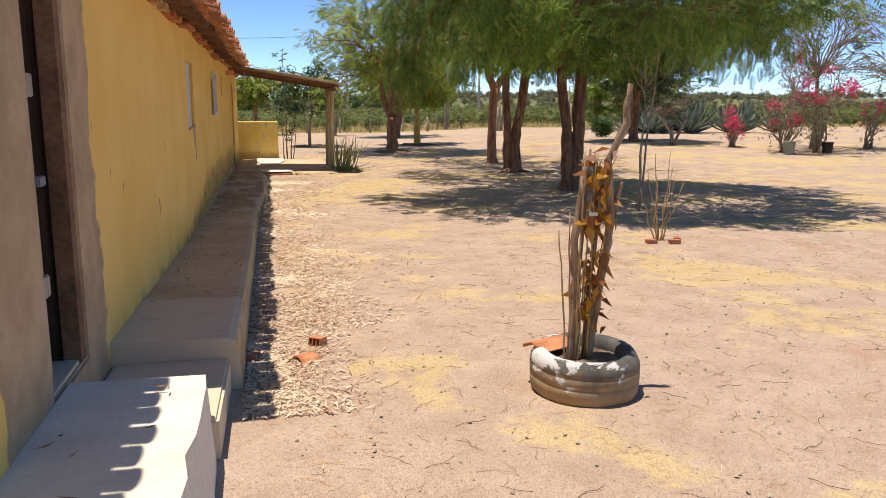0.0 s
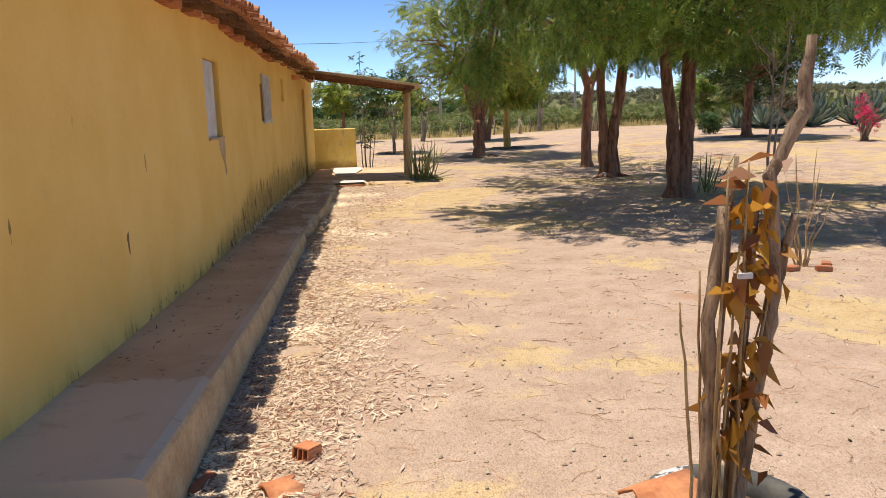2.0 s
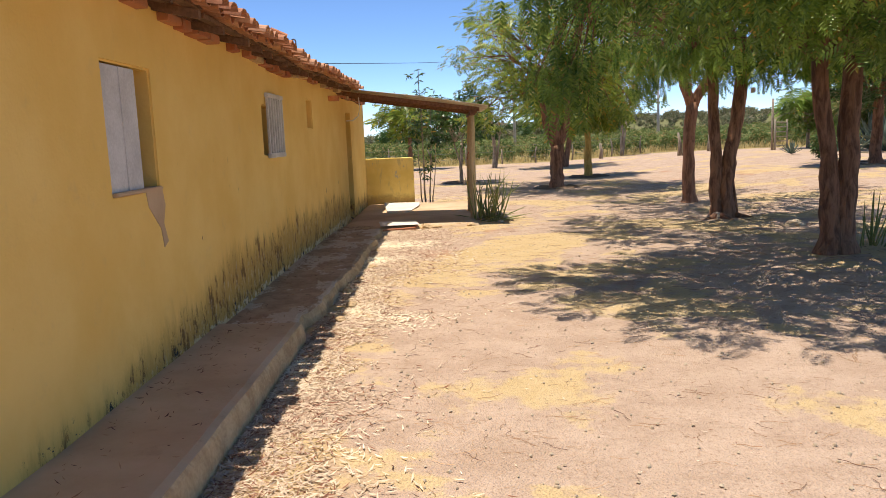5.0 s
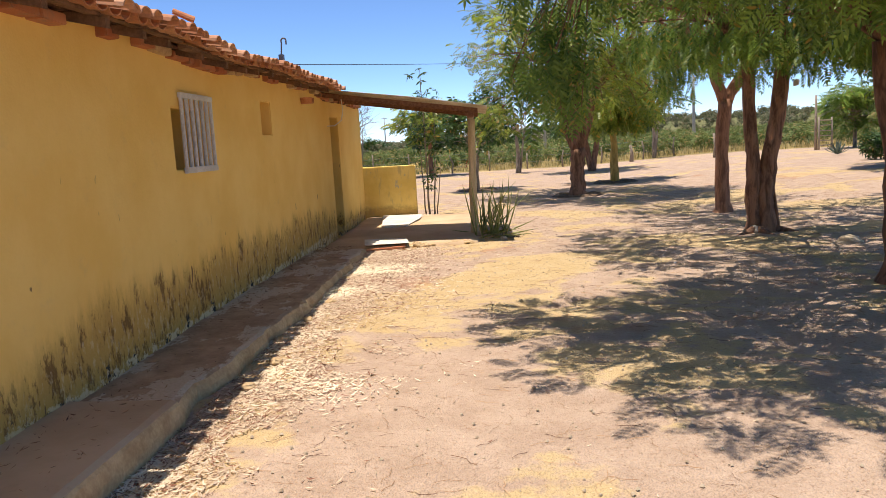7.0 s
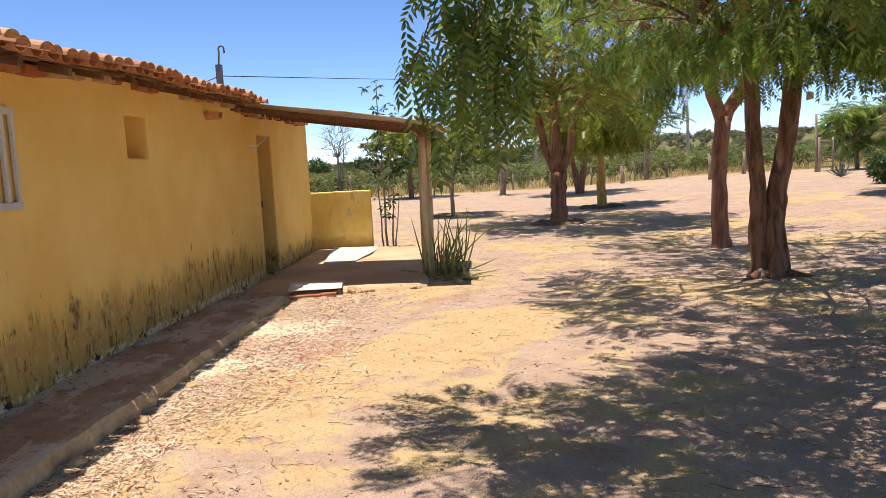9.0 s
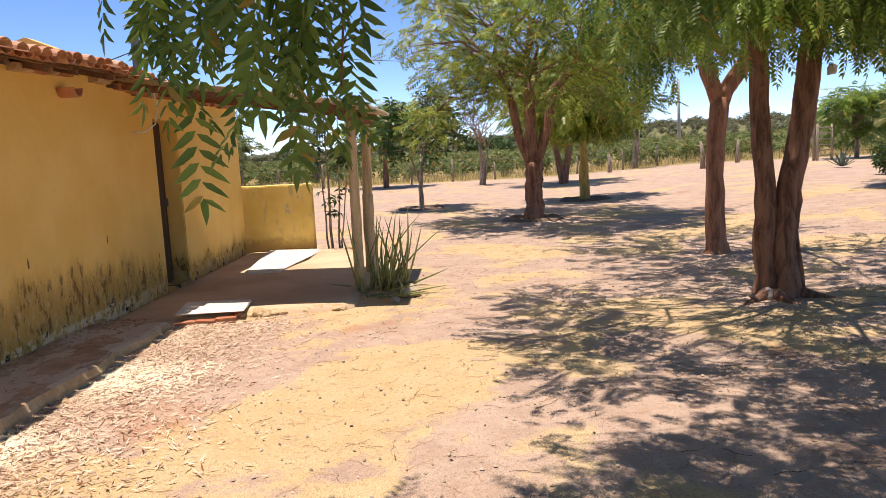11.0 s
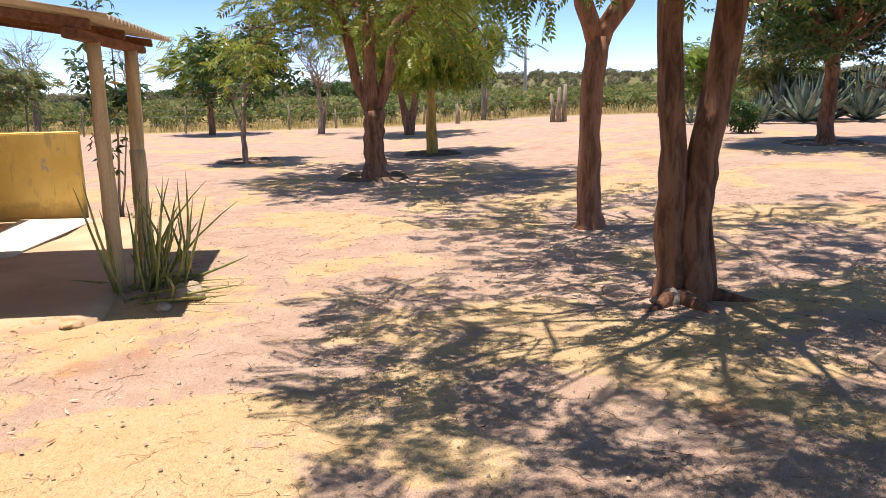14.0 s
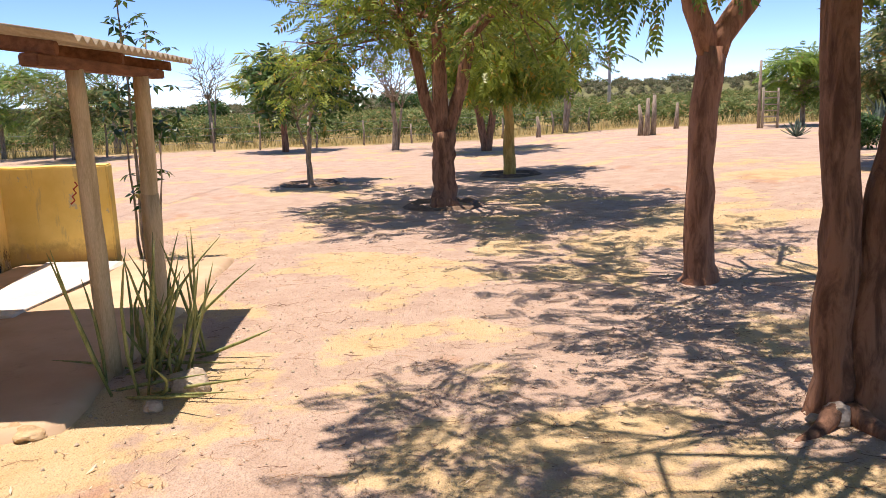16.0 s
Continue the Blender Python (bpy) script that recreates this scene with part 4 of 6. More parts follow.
def slender(name, label, x, y, stems, leaf_sets, seed, mat_stem="bark_grey", mat_leaf="glossy", category="sapling", leaf_scale=1.0, leaves=None):
    """Thin upright stems with leaves gathered near given heights: (height, spread, count)."""
    random.seed(seed)
    rng = np.random.default_rng(seed)
    root = thing(name, label, category, (x, y, float(lay(x, y))))
    tips = []
    for dx, dy, h, r, lx, ly in stems:
        pts = [(dx + lx * t + 0.03 * noise.noise((seed, t * 4, dx)), dy + ly * t + 0.03 * noise.noise((t * 4, seed, dy)), -0.05 + (h + 0.05) * t) for t in np.linspace(0, 1, 9)]
        stem = part("stem", Geo().tube(pts, [r * (1.1 - 0.8 * t) for t in np.linspace(0, 1, 9)], 7, 0.1).mesh("stem", M[mat_stem], True), root)
        tips.append(pts)
    places, yaw, pitch = [], [], []
    for h, spread, count in leaf_sets:
        for _ in range(count):
            pts = random.choice(tips)
            p = Vector(min(pts, key=lambda q: abs(q[2] - h)))
            a = random.uniform(0, 6.28)
            rr = random.uniform(0.02, spread)
            places.append(p + Vector((rr * math.cos(a), rr * math.sin(a), random.uniform(-0.16, 0.16))))
            yaw.append(a), pitch.append(random.uniform(-1.0, 0.3))
    if places:
        t, q = leaves or SPRAY
        n = len(places)
        v, qq = strew(t, q, np.array(places), turns(np.array(yaw), np.array(pitch), rng.normal(0, 0.5, n)), leaf_scale * rng.uniform(0.7, 1.2, n))
        part("foliage", fast_mesh("foliage", v, qq, M[mat_leaf]), root)
    return root


slender("young_tree", "slender sapling with several thin stems by the low wall", -0.88, 21.9,
        [(0, 0, 3.05, 0.022, -0.05, 0.1), (0.1, 0.05, 2.45, 0.018, 0.12, 0.0), (-0.08, 0.1, 2.0, 0.016, -0.1, 0.1), (0.16, -0.1, 1.5, 0.014, 0.15, 0.1)],
        [(2.95, 0.3, 12), (2.5, 0.3, 14), (2.1, 0.28, 22), (1.75, 0.34, 26), (1.4, 0.28, 20), (0.9, 0.22, 10)], 31, leaf_scale=1.0)

# mast and cables
mast = thing("steel_mast", "grey steel service mast with a hooked top behind the house", "mast", (-3.77, 21.9, 0))
part("tube", Geo().box((-0.05, -0.05, 0), (0.05, 0.05, 3.5)).mesh("tube", M["metal"]), mast)
hook = [(0, 0, 3.5), (0.02, 0, 3.72)] + [(0.065 + 0.05 * math.cos(a), 0, 3.78 + 0.05 * math.sin(a)) for a in np.linspace(3.14, 0, 7)] + [(0.115, 0, 3.7)]
part("hook", Geo().tube(hook, 0.018, 6).mesh("hook", M["metal"], True), mast)
wire = thing("power_cable", "thin black overhead cable from the mast across the yard", "cable", (0, 0, 0))
for a, b in (((-3.77, 21.9, 3.30), (6.5, 80.0, 9.2)), ((-3.77, 21.9, 3.3), (-6.0, 19.0, 2.75))):
    pts = [Vector(a).lerp(Vector(b), t) + Vector((0, 0, -0.3 * math.sin(math.pi * t))) for t in np.linspace(0, 1, 24)]
    part("wire", Geo().tube(pts, 0.009, 5).mesh("wire", M["cable"], True), wire)
hose = thing("white_cable", "loose white cable hanging from the eave", "cable", (-1.88, 17.62, 2.36))
pts = [(0.0, 0.0, 0.02), (0.02, 0.02, -0.1), (0.03, 0.05, -0.28), (0.0, 0.03, -0.42), (-0.1, -0.02, -0.5), (-0.2, -0.1, -0.5)]
part("wire", Geo().tube(pts, 0.008, 6).mesh("wire", M["cable_white"], True), hose)

# ---- trees of the yard ----
B, L = M["bark"], M["neem"]
tree("neem_tree", "large spreading neem tree with a dark twin trunk", 4.13, 12.95,
     [[((-0.09, 0, -0.1), 0.19), ((-0.09, 0, 0.25), 0.12), ((-0.13, 0.0, 1.1), 0.095), ((-0.27, 0, 2.2), 0.09)], [((0.08, 0.03, -0.1), 0.20), ((0.08, 0.03, 0.25), 0.14), ((0.10, 0.0, 1.1), 0.115), ((0.17, 0.1, 2.3), 0.105)]],
     ((0.35, -1.5, 4.1), (3.5, 3.3, 2.0), 2.4), NEEM_FINE, (B, B, L), 41, 7000, 84, 0.85, lump_size=0.62,
     extra=((-3.8, -2.2, 3.7), (-4.0, -1.2, 4.0), (-3.1, -3.0, 3.8), (-3.9, -0.5, 4.1), (-3.0, -2.5, 4.3), (-3.4, -1.6, 4.3), (-2.2, -3.2, 4.0), (-3.0, -0.2, 4.4)),
     hanging=(((-3.33, -1.35, 2.14), (0.32, 0.30, 0.42), 135), ((-3.5, -1.3, 3.0), (0.5, 0.6, 0.4), 80), ((-2.9, -1.3, 2.9), (0.6, 0.6, 0.35), 80), ((-2.2, -2.6, 2.85), (1.1, 0.7, 0.4), 170), ((-0.8, -2.0, 2.65), (1.4, 1.2, 0.42), 300),
              ((0.8, -3.0, 2.7), (1.4, 1.0, 0.42), 280), ((2.0, -1.5, 2.65), (1.1, 1.3, 0.5), 300), ((2.6, -0.4, 3.0), (1.2, 1.5, 0.6), 340), ((-1.2, -0.5, 2.8), (0.9, 0.8, 0.35), 170), ((-1.8, 0.9, 3.5), (1.3, 0.9, 0.7), 240)))
tree("neem_tree", "neem tree with two leaning trunks and knotted roots", 4.17, 16.9,
     [[((-0.08, 0, -0.1), 0.14), ((-0.08, 0, 0.3), 0.105), ((-0.08, 0, 0.9), 0.095), ((-0.13, 0, 1.6), 0.09), ((-0.15, 0.05, 2.5), 0.085)], [((0.08, -0.02, -0.1), 0.18), ((0.07, -0.02, 0.2), 0.135), ((0.09, 0, 0.6), 0.12), ((0.14, 0, 1.0), 0.11), ((0.25, 0.02, 1.6), 0.105), ((0.36, 0, 2.4), 0.10)],
      [((0.28, -0.02, -0.1), 0.03), ((0.20, 0, 0.6), 0.022)], [((-0.1, -0.1, 0.05), 0.06), ((-0.3, -0.25, 0.0), 0.035), ((-0.6, -0.4, -0.05), 0.015)], [((0.2, -0.1, 0.04), 0.06), ((0.4, -0.22, 0.0), 0.03), ((0.7, -0.28, -0.05), 0.015)],
      [((-0.05, -0.1, 0.06), 0.06), ((0.02, -0.4, 0.0), 0.03), ((0.1, -0.7, -0.05), 0.015)]],
     ((-0.3, -0.5, 4.3), (3.1, 2.7, 1.8), 2.5), NEEM, (B, B, L), 42, 1700, 34, 0.82, lump_size=0.65, hanging=(((0.4, -0.6, 2.7), (1.4, 0.9, 0.45), 480), ((-1.0, 0.6, 2.8), (0.9, 0.7, 0.35), 200), ((1.4, -0.8, 2.55), (1.0, 0.7, 0.33), 340), ((-0.6, -0.9, 2.65), (0.7, 0.5, 0.3), 200)))
tree("neem_tree", "neem tree with a forked reddish trunk", 4.55, 19.8,
     [[((0, 0, -0.1), 0.2), ((0, 0, 0.15), 0.135), ((-0.02, 0, 1.0), 0.11), ((0.05, 0, 2.0), 0.125)], [((0.03, 0, 1.95), 0.11), ((-0.2, 0, 2.7), 0.09)], [((0.06, 0, 1.95), 0.11), ((0.42, 0, 2.5), 0.095), ((0.55, 0, 3.0), 0.085)]],
     ((0.1, 0.3, 4.4), (2.6, 2.5, 1.7), 2.7), NEEM, (M["bark_red"], M["bark_red"], L), 43, 850, 26, 0.85, hanging=(((-1.15, -1.3, 2.45), (0.3, 0.3, 0.3), 90), ((-0.2, -0.3, 2.85), (0.9, 0.5, 0.35), 200)))
tree("neem_tree", "neem tree whose trunk splits low into three", 2.66, 25.45,
     [[((0, 0, -0.1), 0.27), ((0, 0, 0.15), 0.2), ((0.02, 0, 0.7), 0.17), ((0.03, 0, 1.15), 0.19)], [((0.0, 0, 1.1), 0.11), ((-0.25, 0, 1.7), 0.09), ((-0.42, 0, 2.6), 0.08)], [((0.02, 0, 1.1), 0.14), ((-0.02, 0, 2.0), 0.12), ((0.0, 0, 2.8), 0.10)],
      [((0.05, 0, 1.1), 0.12), ((0.32, 0, 1.8), 0.10), ((0.48, 0, 2.6), 0.09), ((1.0, 0, 3.1), 0.07)]],
     ((0.1, 0, 3.7), (2.75, 2.8, 1.75), 2.0), NEEM, (B, B, M["neem_yellow"]), 44, 3700, 56, 0.9, lump_size=0.62, extra=((-2.1, 0, 1.95), (-1.9, -0.5, 2.2), (2.0, -0.3, 2.2)))
tree("young_neem", "young tree with a yellow banded trunk and drooping crown", 4.40, 30.1,
     [[((0, 0, -0.1), 0.15), ((0, 0, 0.5), 0.13), ((0.0, 0, 1.2), 0.10), ((-0.03, 0, 2.2), 0.09)]],
     ((0, 0, 2.9), (1.45, 1.45, 1.0), 1.9), NEEM_BIG, (M["bark_yellow"], M["bark_yellow"], M["neem_yellow"]), 45, 1500, 26, 1.15, droop=(-1.3, -0.3), lump_size=0.6)
tree("young_mango", "young mango tree in a ring of dug soil", 0.12, 29.6,
     [[((0, 0, -0.1), 0.07), ((0, 0, 0.5), 0.055), ((0.05, 0, 1.3), 0.045)], [((0.0, 0, 0.6), 0.03), ((-0.2, 0, 1.3), 0.025)]],
     ((0, 0, 2.2), (1.25, 1.25, 0.95), 1.25), SPRAY_BIG, (M["bark_grey"], M["bark_grey"], M["glossy"]), 46, 520, 22, 1.05, droop=(-1.3, -0.2), lump_size=0.45)
tree("mango_tree", "round dense dark-leaved mango tree", 11.8, 26.1,
     [[((0, 0, -0.1), 0.26), ((0, 0, 0.2), 0.17), ((0.02, 0, 1.0), 0.14), ((0.05, 0, 1.9), 0.13)]],
     ((0, 0, 3.3), (2.5, 2.5, 1.6), 1.95), SPRAY, (B, B, M["glossy"]), 47, 5200, 50, 1.1, lump_size=0.8)
tree("young_neem", "small two-stemmed tree near the field fence", 4.8, 38.0,
     [[((0, 0, -0.1), 0.14), ((-0.2, 0, 1.2), 0.10), ((-0.35, 0, 2.0), 0.08)], [((0.05, 0, -0.1), 0.14), ((0.25, 0, 1.2), 0.10), ((0.3, 0, 2.0), 0.08)]],
     ((0, 0, 3.0), (1.9, 1.9, 1.1), 1.9), NEEM_BIG, (B, B, L), 48, 900, 24, 1.2, lump_size=0.7)
tree("young_neem", "small leafy tree beyond the porch", -2.05, 41.9,
     [[((0, 0, -0.1), 0.13), ((0, 0, 1.0), 0.10), ((0, 0, 1.9), 0.09)]],
     ((0, 0, 2.6), (1.2, 1.2, 0.9), 1.8), NEEM_BIG, (B, B, M["neem_yellow"]), 49, 900, 22, 1.2, lump_size=0.7)
for k, (x, y, h) in enumerate(((1.9, 40.5, 3.6), (8.9, 45.0, 4.6), (-9.5, 46.0, 4.2), (-7.0, 52.0, 4.6), (-13, 50, 4.4), (23.5, 33.0, 4.2))):
    tree("bare_tree", "leafless grey dry-season tree", x, y, [[((0, 0, -0.1), 0.11), ((0.05, 0, h * 0.25), 0.085), ((0, 0, h * 0.45), 0.07)], [((0.1, 0.1, -0.05), 0.05), ((0.3, 0.1, h * 0.4), 0.04)]],
         ((0, 0, h * 0.72), (h * 0.3, h * 0.3, h * 0.3), h * 0.45), NEEM, (M["bark_grey"], M["bark_grey"], M["scrub"]), 60 + k, 0, 22, bare=True, lump_size=0.6)
for k, (x, y, h, r) in enumerate(((-9.6, 42.0, 3.0, 1.7), (-13.5, 45.0, 3.4, 2.2), (-20, 52, 4.0, 2.6), (17.2, 41.8, 2.6, 1.1), (17.5, 36.5, 3.0, 1.6))):
    tree("small_tree", "small leafy tree at the edge of the yard", x, y, [[((0, 0, -0.1), 0.10), ((0.02, 0, h * 0.5), 0.07)]],
         ((0, 0, h * 0.72), (r, r, h * 0.4), h * 0.38), NEEM_BIG, (M["bark_grey"], M["bark_grey"], M["neem" if k % 2 else "crop"]), 80 + k, 650, 24, 1.3, lump_size=0.6)

# ---- the tyre planter and its sticks ----
random.seed(5)
planter = thing("tyre_planter", "old car tyre with flaking white paint used as a planter", "planter", (0.29, 3.13, 0.0))
prof = [(0.205, 0.03), (0.235, 0.005), (0.27, 0.0), (0.292, 0.03), (0.298, 0.07), (0.298, 0.10), (0.292, 0.106), (0.298, 0.112), (0.298, 0.16), (0.292, 0.166), (0.297, 0.172), (0.29, 0.205), (0.268, 0.238), (0.235, 0.245), (0.205, 0.225), (0.19, 0.19), (0.195, 0.10)]
tg, seg = Geo(), 56
for i in range(seg):
    a = 2 * math.pi * i / seg
    for r, z in prof:
        q = r + 0.006 * noise.noise((math.cos(a) * 2, math.sin(a) * 2, z * 8)) - (0.004 if i % 2 and z > 0.2 else 0)
        tg.v.append((q * math.cos(a), q * math.sin(a), z - 0.015 + 0.012 * math.sin(a)))
n = len(prof)
tg.f = [(i * n + j, i * n + (j + 1) % n, ((i + 1) % seg) * n + (j + 1) % n, ((i + 1) % seg) * n + j) for i in range(seg) for j in range(n)]
part("tyre", tg.mesh("tyre", M["tyre"], True), planter, "worn black tyre with patches of white paint")
disc = Geo()
for r in (0.0, 0.08, 0.15, 0.21):
    for i in range(24):
        a = 2 * math.pi * i / 24
        disc.v.append((r * math.cos(a), r * math.sin(a), 0.17 + 0.03 * noise.noise((r * 20 * math.cos(a), r * 20 * math.sin(a), 2))))
disc.f = [(j * 24 + i, j * 24 + (i + 1) % 24, (j + 1) * 24 + (i + 1) % 24, (j + 1) * 24 + i) for j in range(3) for i in range(24)]
part("compost", disc.mesh("compost", M["compost"], True), planter, "dark dry compost with debris")
shard = thing("roof_tile_shard", "curved piece of red clay tile lying in the planter", "roof tile", (0.13, 3.27, 0.235), turn=25)
sg = Geo()
for i in range(7):
    a = -0.8 + 1.6 * i / 6
    for r, x in ((0.12, -0.12), (0.12, 0.13), (0.107, 0.13), (0.107, -0.12)):
        sg.v.append((x + 0.02 * math.sin(i * 2.1), r * math.sin(a), r * math.cos(a) - 0.11))
sg.f = [(i * 4 + j, i * 4 + (j + 1) % 4, i * 4 + 4 + (j + 1) % 4, i * 4 + 4 + j) for i in range(6) for j in range(4)] + [(0, 1, 2, 3), (27, 26, 25, 24)]
part("shell", sg.mesh("shell", M["hollow"], True), shard)

bush = thing("dead_shrub", "bundle of dry bare sticks with withered orange leaves", "dead plant", (0.26, 3.13, 0.16))
def stalk(name, points, radii, mat, knots=0.0):
    """A stick through the given points, with swollen joints."""
    pts, rr = [], []
    for k in range(len(points) - 1):
        for t in (0, 0.25, 0.5, 0.75):
            pts.append(Vector(points[k]).lerp(Vector(points[k + 1]), t) + Vector((random.gauss(0, 0.003), random.gauss(0, 0.003), 0)))
            rr.append((radii[k] + (radii[k + 1] - radii[k]) * t) * (1 + knots * (len(rr) % 3 == 1)))
    pts.append(Vector(points[-1])), rr.append(radii[-1])
    part(name, Geo().tube(pts, rr, 9, 0.18).mesh(name, M[mat], True), bush)


stalk("stick", [(-0.06, 0, -0.03), (-0.045, 0.01, 0.25), (-0.035, 0.01, 0.45), (-0.05, 0.015, 0.66), (-0.01, 0.02, 1.0)], [0.026, 0.024, 0.022, 0.021, 0.017], "stick", 0.13)
stalk("stick", [(0.05, 0.02, -0.02), (0.09, 0.02, 0.3), (0.135, 0.02, 0.55), (0.155, 0.02, 0.73), (0.135, 0.03, 1.08), (0.225, 0.03, 1.27), (0.24, 0.03, 1.48)], [0.026, 0.024, 0.022, 0.022, 0.019, 0.022, 0.014], "stick", 0.15)
stalk("stick", [(0.16, 0.02, 0.76), (0.19, 0.015, 0.88), (0.205, 0.01, 0.97)], [0.014, 0.013, 0.011], "stick", 0.1)
stalk("stick", [(0.03, 0.03, -0.02), (0.055, 0.03, 0.4), (0.08, 0.03, 0.73), (0.10, 0.04, 1.03)], [0.013, 0.012, 0.012, 0.010], "stick", 0.1)
stalk("stick", [(-0.02, 0.04, -0.02), (0.0, 0.04, 0.5), (0.04, 0.05, 1.14)], [0.011, 0.010, 0.007], "stick", 0.1)
for i in range(13):
    dx, dy = random.uniform(-0.05, 0.07), random.gauss(0.01, 0.025)
    h, lx, ly = random.uniform(0.45, 1.2), random.gauss(0.035, 0.04), random.gauss(0, 0.03)
    if i == 0:
        dx, h, lx = -0.09, 0.72, -0.05
    stalk("thin_stick", [(dx, dy, -0.02), (dx + lx * 0.4 + random.gauss(0, 0.008), dy + ly * 0.5, h * 0.5), (dx + lx, dy + ly, h)], [0.006, 0.005, 0.003], "reed")
rng = np.random.default_rng(9)
nl = 150
px = np.stack([rng.normal(0.03, 0.035, nl), rng.normal(0.0, 0.035, nl), rng.choice([0.3, 0.45, 0.5, 0.75, 0.8, 0.95, 1.05], nl) + rng.normal(0, 0.06, nl)], -1)
px[:, 0] += 0.05 * px[:, 2]
t4, q4 = np.array([(0, 0, 0), (0.02, 0.014, 0.006), (0.06, 0.0, -0.01), (0.025, -0.014, 0.008)]), np.array([(0, 1, 2, 3)])
v, q = strew(t4, q4, px, turns(rng.uniform(0, 6.28, nl), rng.uniform(-1.5, 0.3, nl), rng.uniform(-1.2, 1.2, nl)), rng.uniform(0.8, 2.0, nl))
part("withered_leaves", fast_mesh("withered_leaves", v, q, M["dryleaf"]), bush, "withered orange leaves")
tag = thing("plant_tag", "small white plastic tag tied to the sticks", "tag", (0.275, 3.055, 0.97))
part("strip", Geo().box((-0.022, -0.004, -0.008), (0.022, 0.004, 0.008)).mesh("strip", M["white"]), tag)

# the dead saplings further out
slender("dead_sapling", "leafless dead sapling ringed with broken bricks", 3.0, 7.43,
        [(0, 0, 1.0, 0.012, -0.09, 0.0), (0.03, 0.02, 0.88, 0.011, 0.15, 0.05), (-0.03, 0, 0.73, 0.010, -0.02, 0.02), (0.04, 0.03, 0.65, 0.009, 0.26, 0.0), (-0.02, 0.03, 0.6, 0.009, -0.21, 0.02), (0.02, -0.02, 1.05, 0.008, 0.07, 0.0), (0.0, 0.03, 0.8, 0.007, -0.13, 0.05), (0.05, 0.0, 0.7, 0.007, 0.08, -0.06)], [], 33, "reed", category="dead plant")
for x, y, t in ((2.82, 7.25, 20), (3.08, 7.2, -10), (3.2, 7.36, 60)):
    brick_at(x, y, 0.0, t, size=(0.13, 0.08, 0.045), label="broken brick edging the dead sapling")
sap = slender("bare_sapling", "tall thin leafless sapling with a few side twigs", 3.98, 9.9,
              [(0, 0, 2.3, 0.022, 0.02, 0.0), (0.0, 0.0, 2.9, 0.018, 0.28, 0.05)], [], 34, "bark_grey")
for i in range(12):
    a, z = random.uniform(0, 6.28), random.uniform(1.3, 2.3)
    s = random.uniform(0.35, 0.7)
    p0 = (0.02 + 0.06 * (z - 1.2), 0.02, z)
    pts = [p0, (p0[0] + 0.5 * s * math.cos(a), p0[1] + 0.5 * s * math.sin(a), z + 0.4 * s), (p0[0] + 0.85 * s * math.cos(a), p0[1] + 0.85 * s * math.sin(a), z + 0.95 * s)]
    part("twig", Geo().tube(pts, [0.009, 0.006, 0.003], 5).mesh("twig", M["bark_grey"], True), sap)
random.seed(77)
spear2 = thing("spear_plant", "small clump of spear-leaved plants at the neem's foot", "plant", (4.72, 13.3, 0.0))
for i in range(13):
    a, r = random.uniform(0, 6.28), random.uniform(0, 0.16)
    h, lx = random.uniform(0.3, 0.75), random.gauss(0.1, 0.22)
    pts = [(r * math.cos(a) + lx * t, r * math.sin(a), h * t) for t in (0, 0.4, 0.75, 1)]
    part("spear_leaf", Geo().tube(pts, [0.009, 0.011, 0.008, 0.002], 6).mesh("spear", M["spear"], True), spear2)

# ---- bits on the ground ----
def hollow_brick(x, y, turn, tilt):
    root = thing("hollow_brick", "broken hollow orange clay brick on the leaf litter", "brick", (x, y, 0.036), "loose bricks", turn)
    W, H, D, w, m = 0.055, 0.03, 0.04, 0.006, pose(0, 0, 0, tilt, 8, 0)
    for z in (-H, H - w):
        part("face", bevelled(Geo().box((-W, -D, z), (W, D, z + w)).mesh("face", M["hollow"]), 0.003), root, m=m)
    for k in range(4):
        a = -D + (2 * D - w) * k / 3
        part("web", Geo().box((-W + 0.001, a, -H + w), (W - 0.001, a + w, H - w)).mesh("web", M["hollow"]), root, m=m)


hollow_brick(-1.10, 4.16, 62, 4)
sh = thing("clay_fragment", "broken curved piece of orange clay tile", "fragment", (-1.18, 3.86, 0.03), turn=30)
fg = Geo()
for i in range(8):
    a = -1.15 + 2.3 * i / 7
    for q, x in ((0.075, -0.07), (0.075, 0.06 + 0.02 * math.sin(i * 1.7)), (0.063, 0.06 + 0.02 * math.sin(i * 1.7)), (0.063, -0.07)):
        fg.v.append((x, q * math.sin(a), q * math.cos(a) - 0.045))
fg.f = [(i * 4 + j, i * 4 + (j + 1) % 4, i * 4 + 4 + (j + 1) % 4, i * 4 + 4 + j) for i in range(7) for j in range(4)] + [(0, 1, 2, 3), (31, 30, 29, 28)]
part("shell", fg.mesh("shell", M["hollow"], True), sh)
brick_at(-1.50, 3.95, 0.0, 70, size=(0.17, 0.05, 0.035), label="dark red brick shard in the walkway's shade")
for k, (x, y, t) in enumerate(((3.3, 14.6, 10), (4.7, 15.3, 50))):
    brick_at(x, y, 0.0, t, "stone", (0.11, 0.07, 0.045), "small tan stone chunk on the sand")
# limed root lobe of the twin trunk, built with the stone shape
stone("stone", "pale limed root lobe at the foot of the twin trunk", 4.06, 16.78, 0.03, 0.07, M["lime"], 14, flat=1.25)
stone("stone", "flat tan stone half sunk in the sand", 4.72, 15.35, 0.02, 0.14, M["stone"], 15)
stone("stone", "small pale stone by the tree root", 3.94, 16.76, 0.03, 0.045, M["stone"], 16)


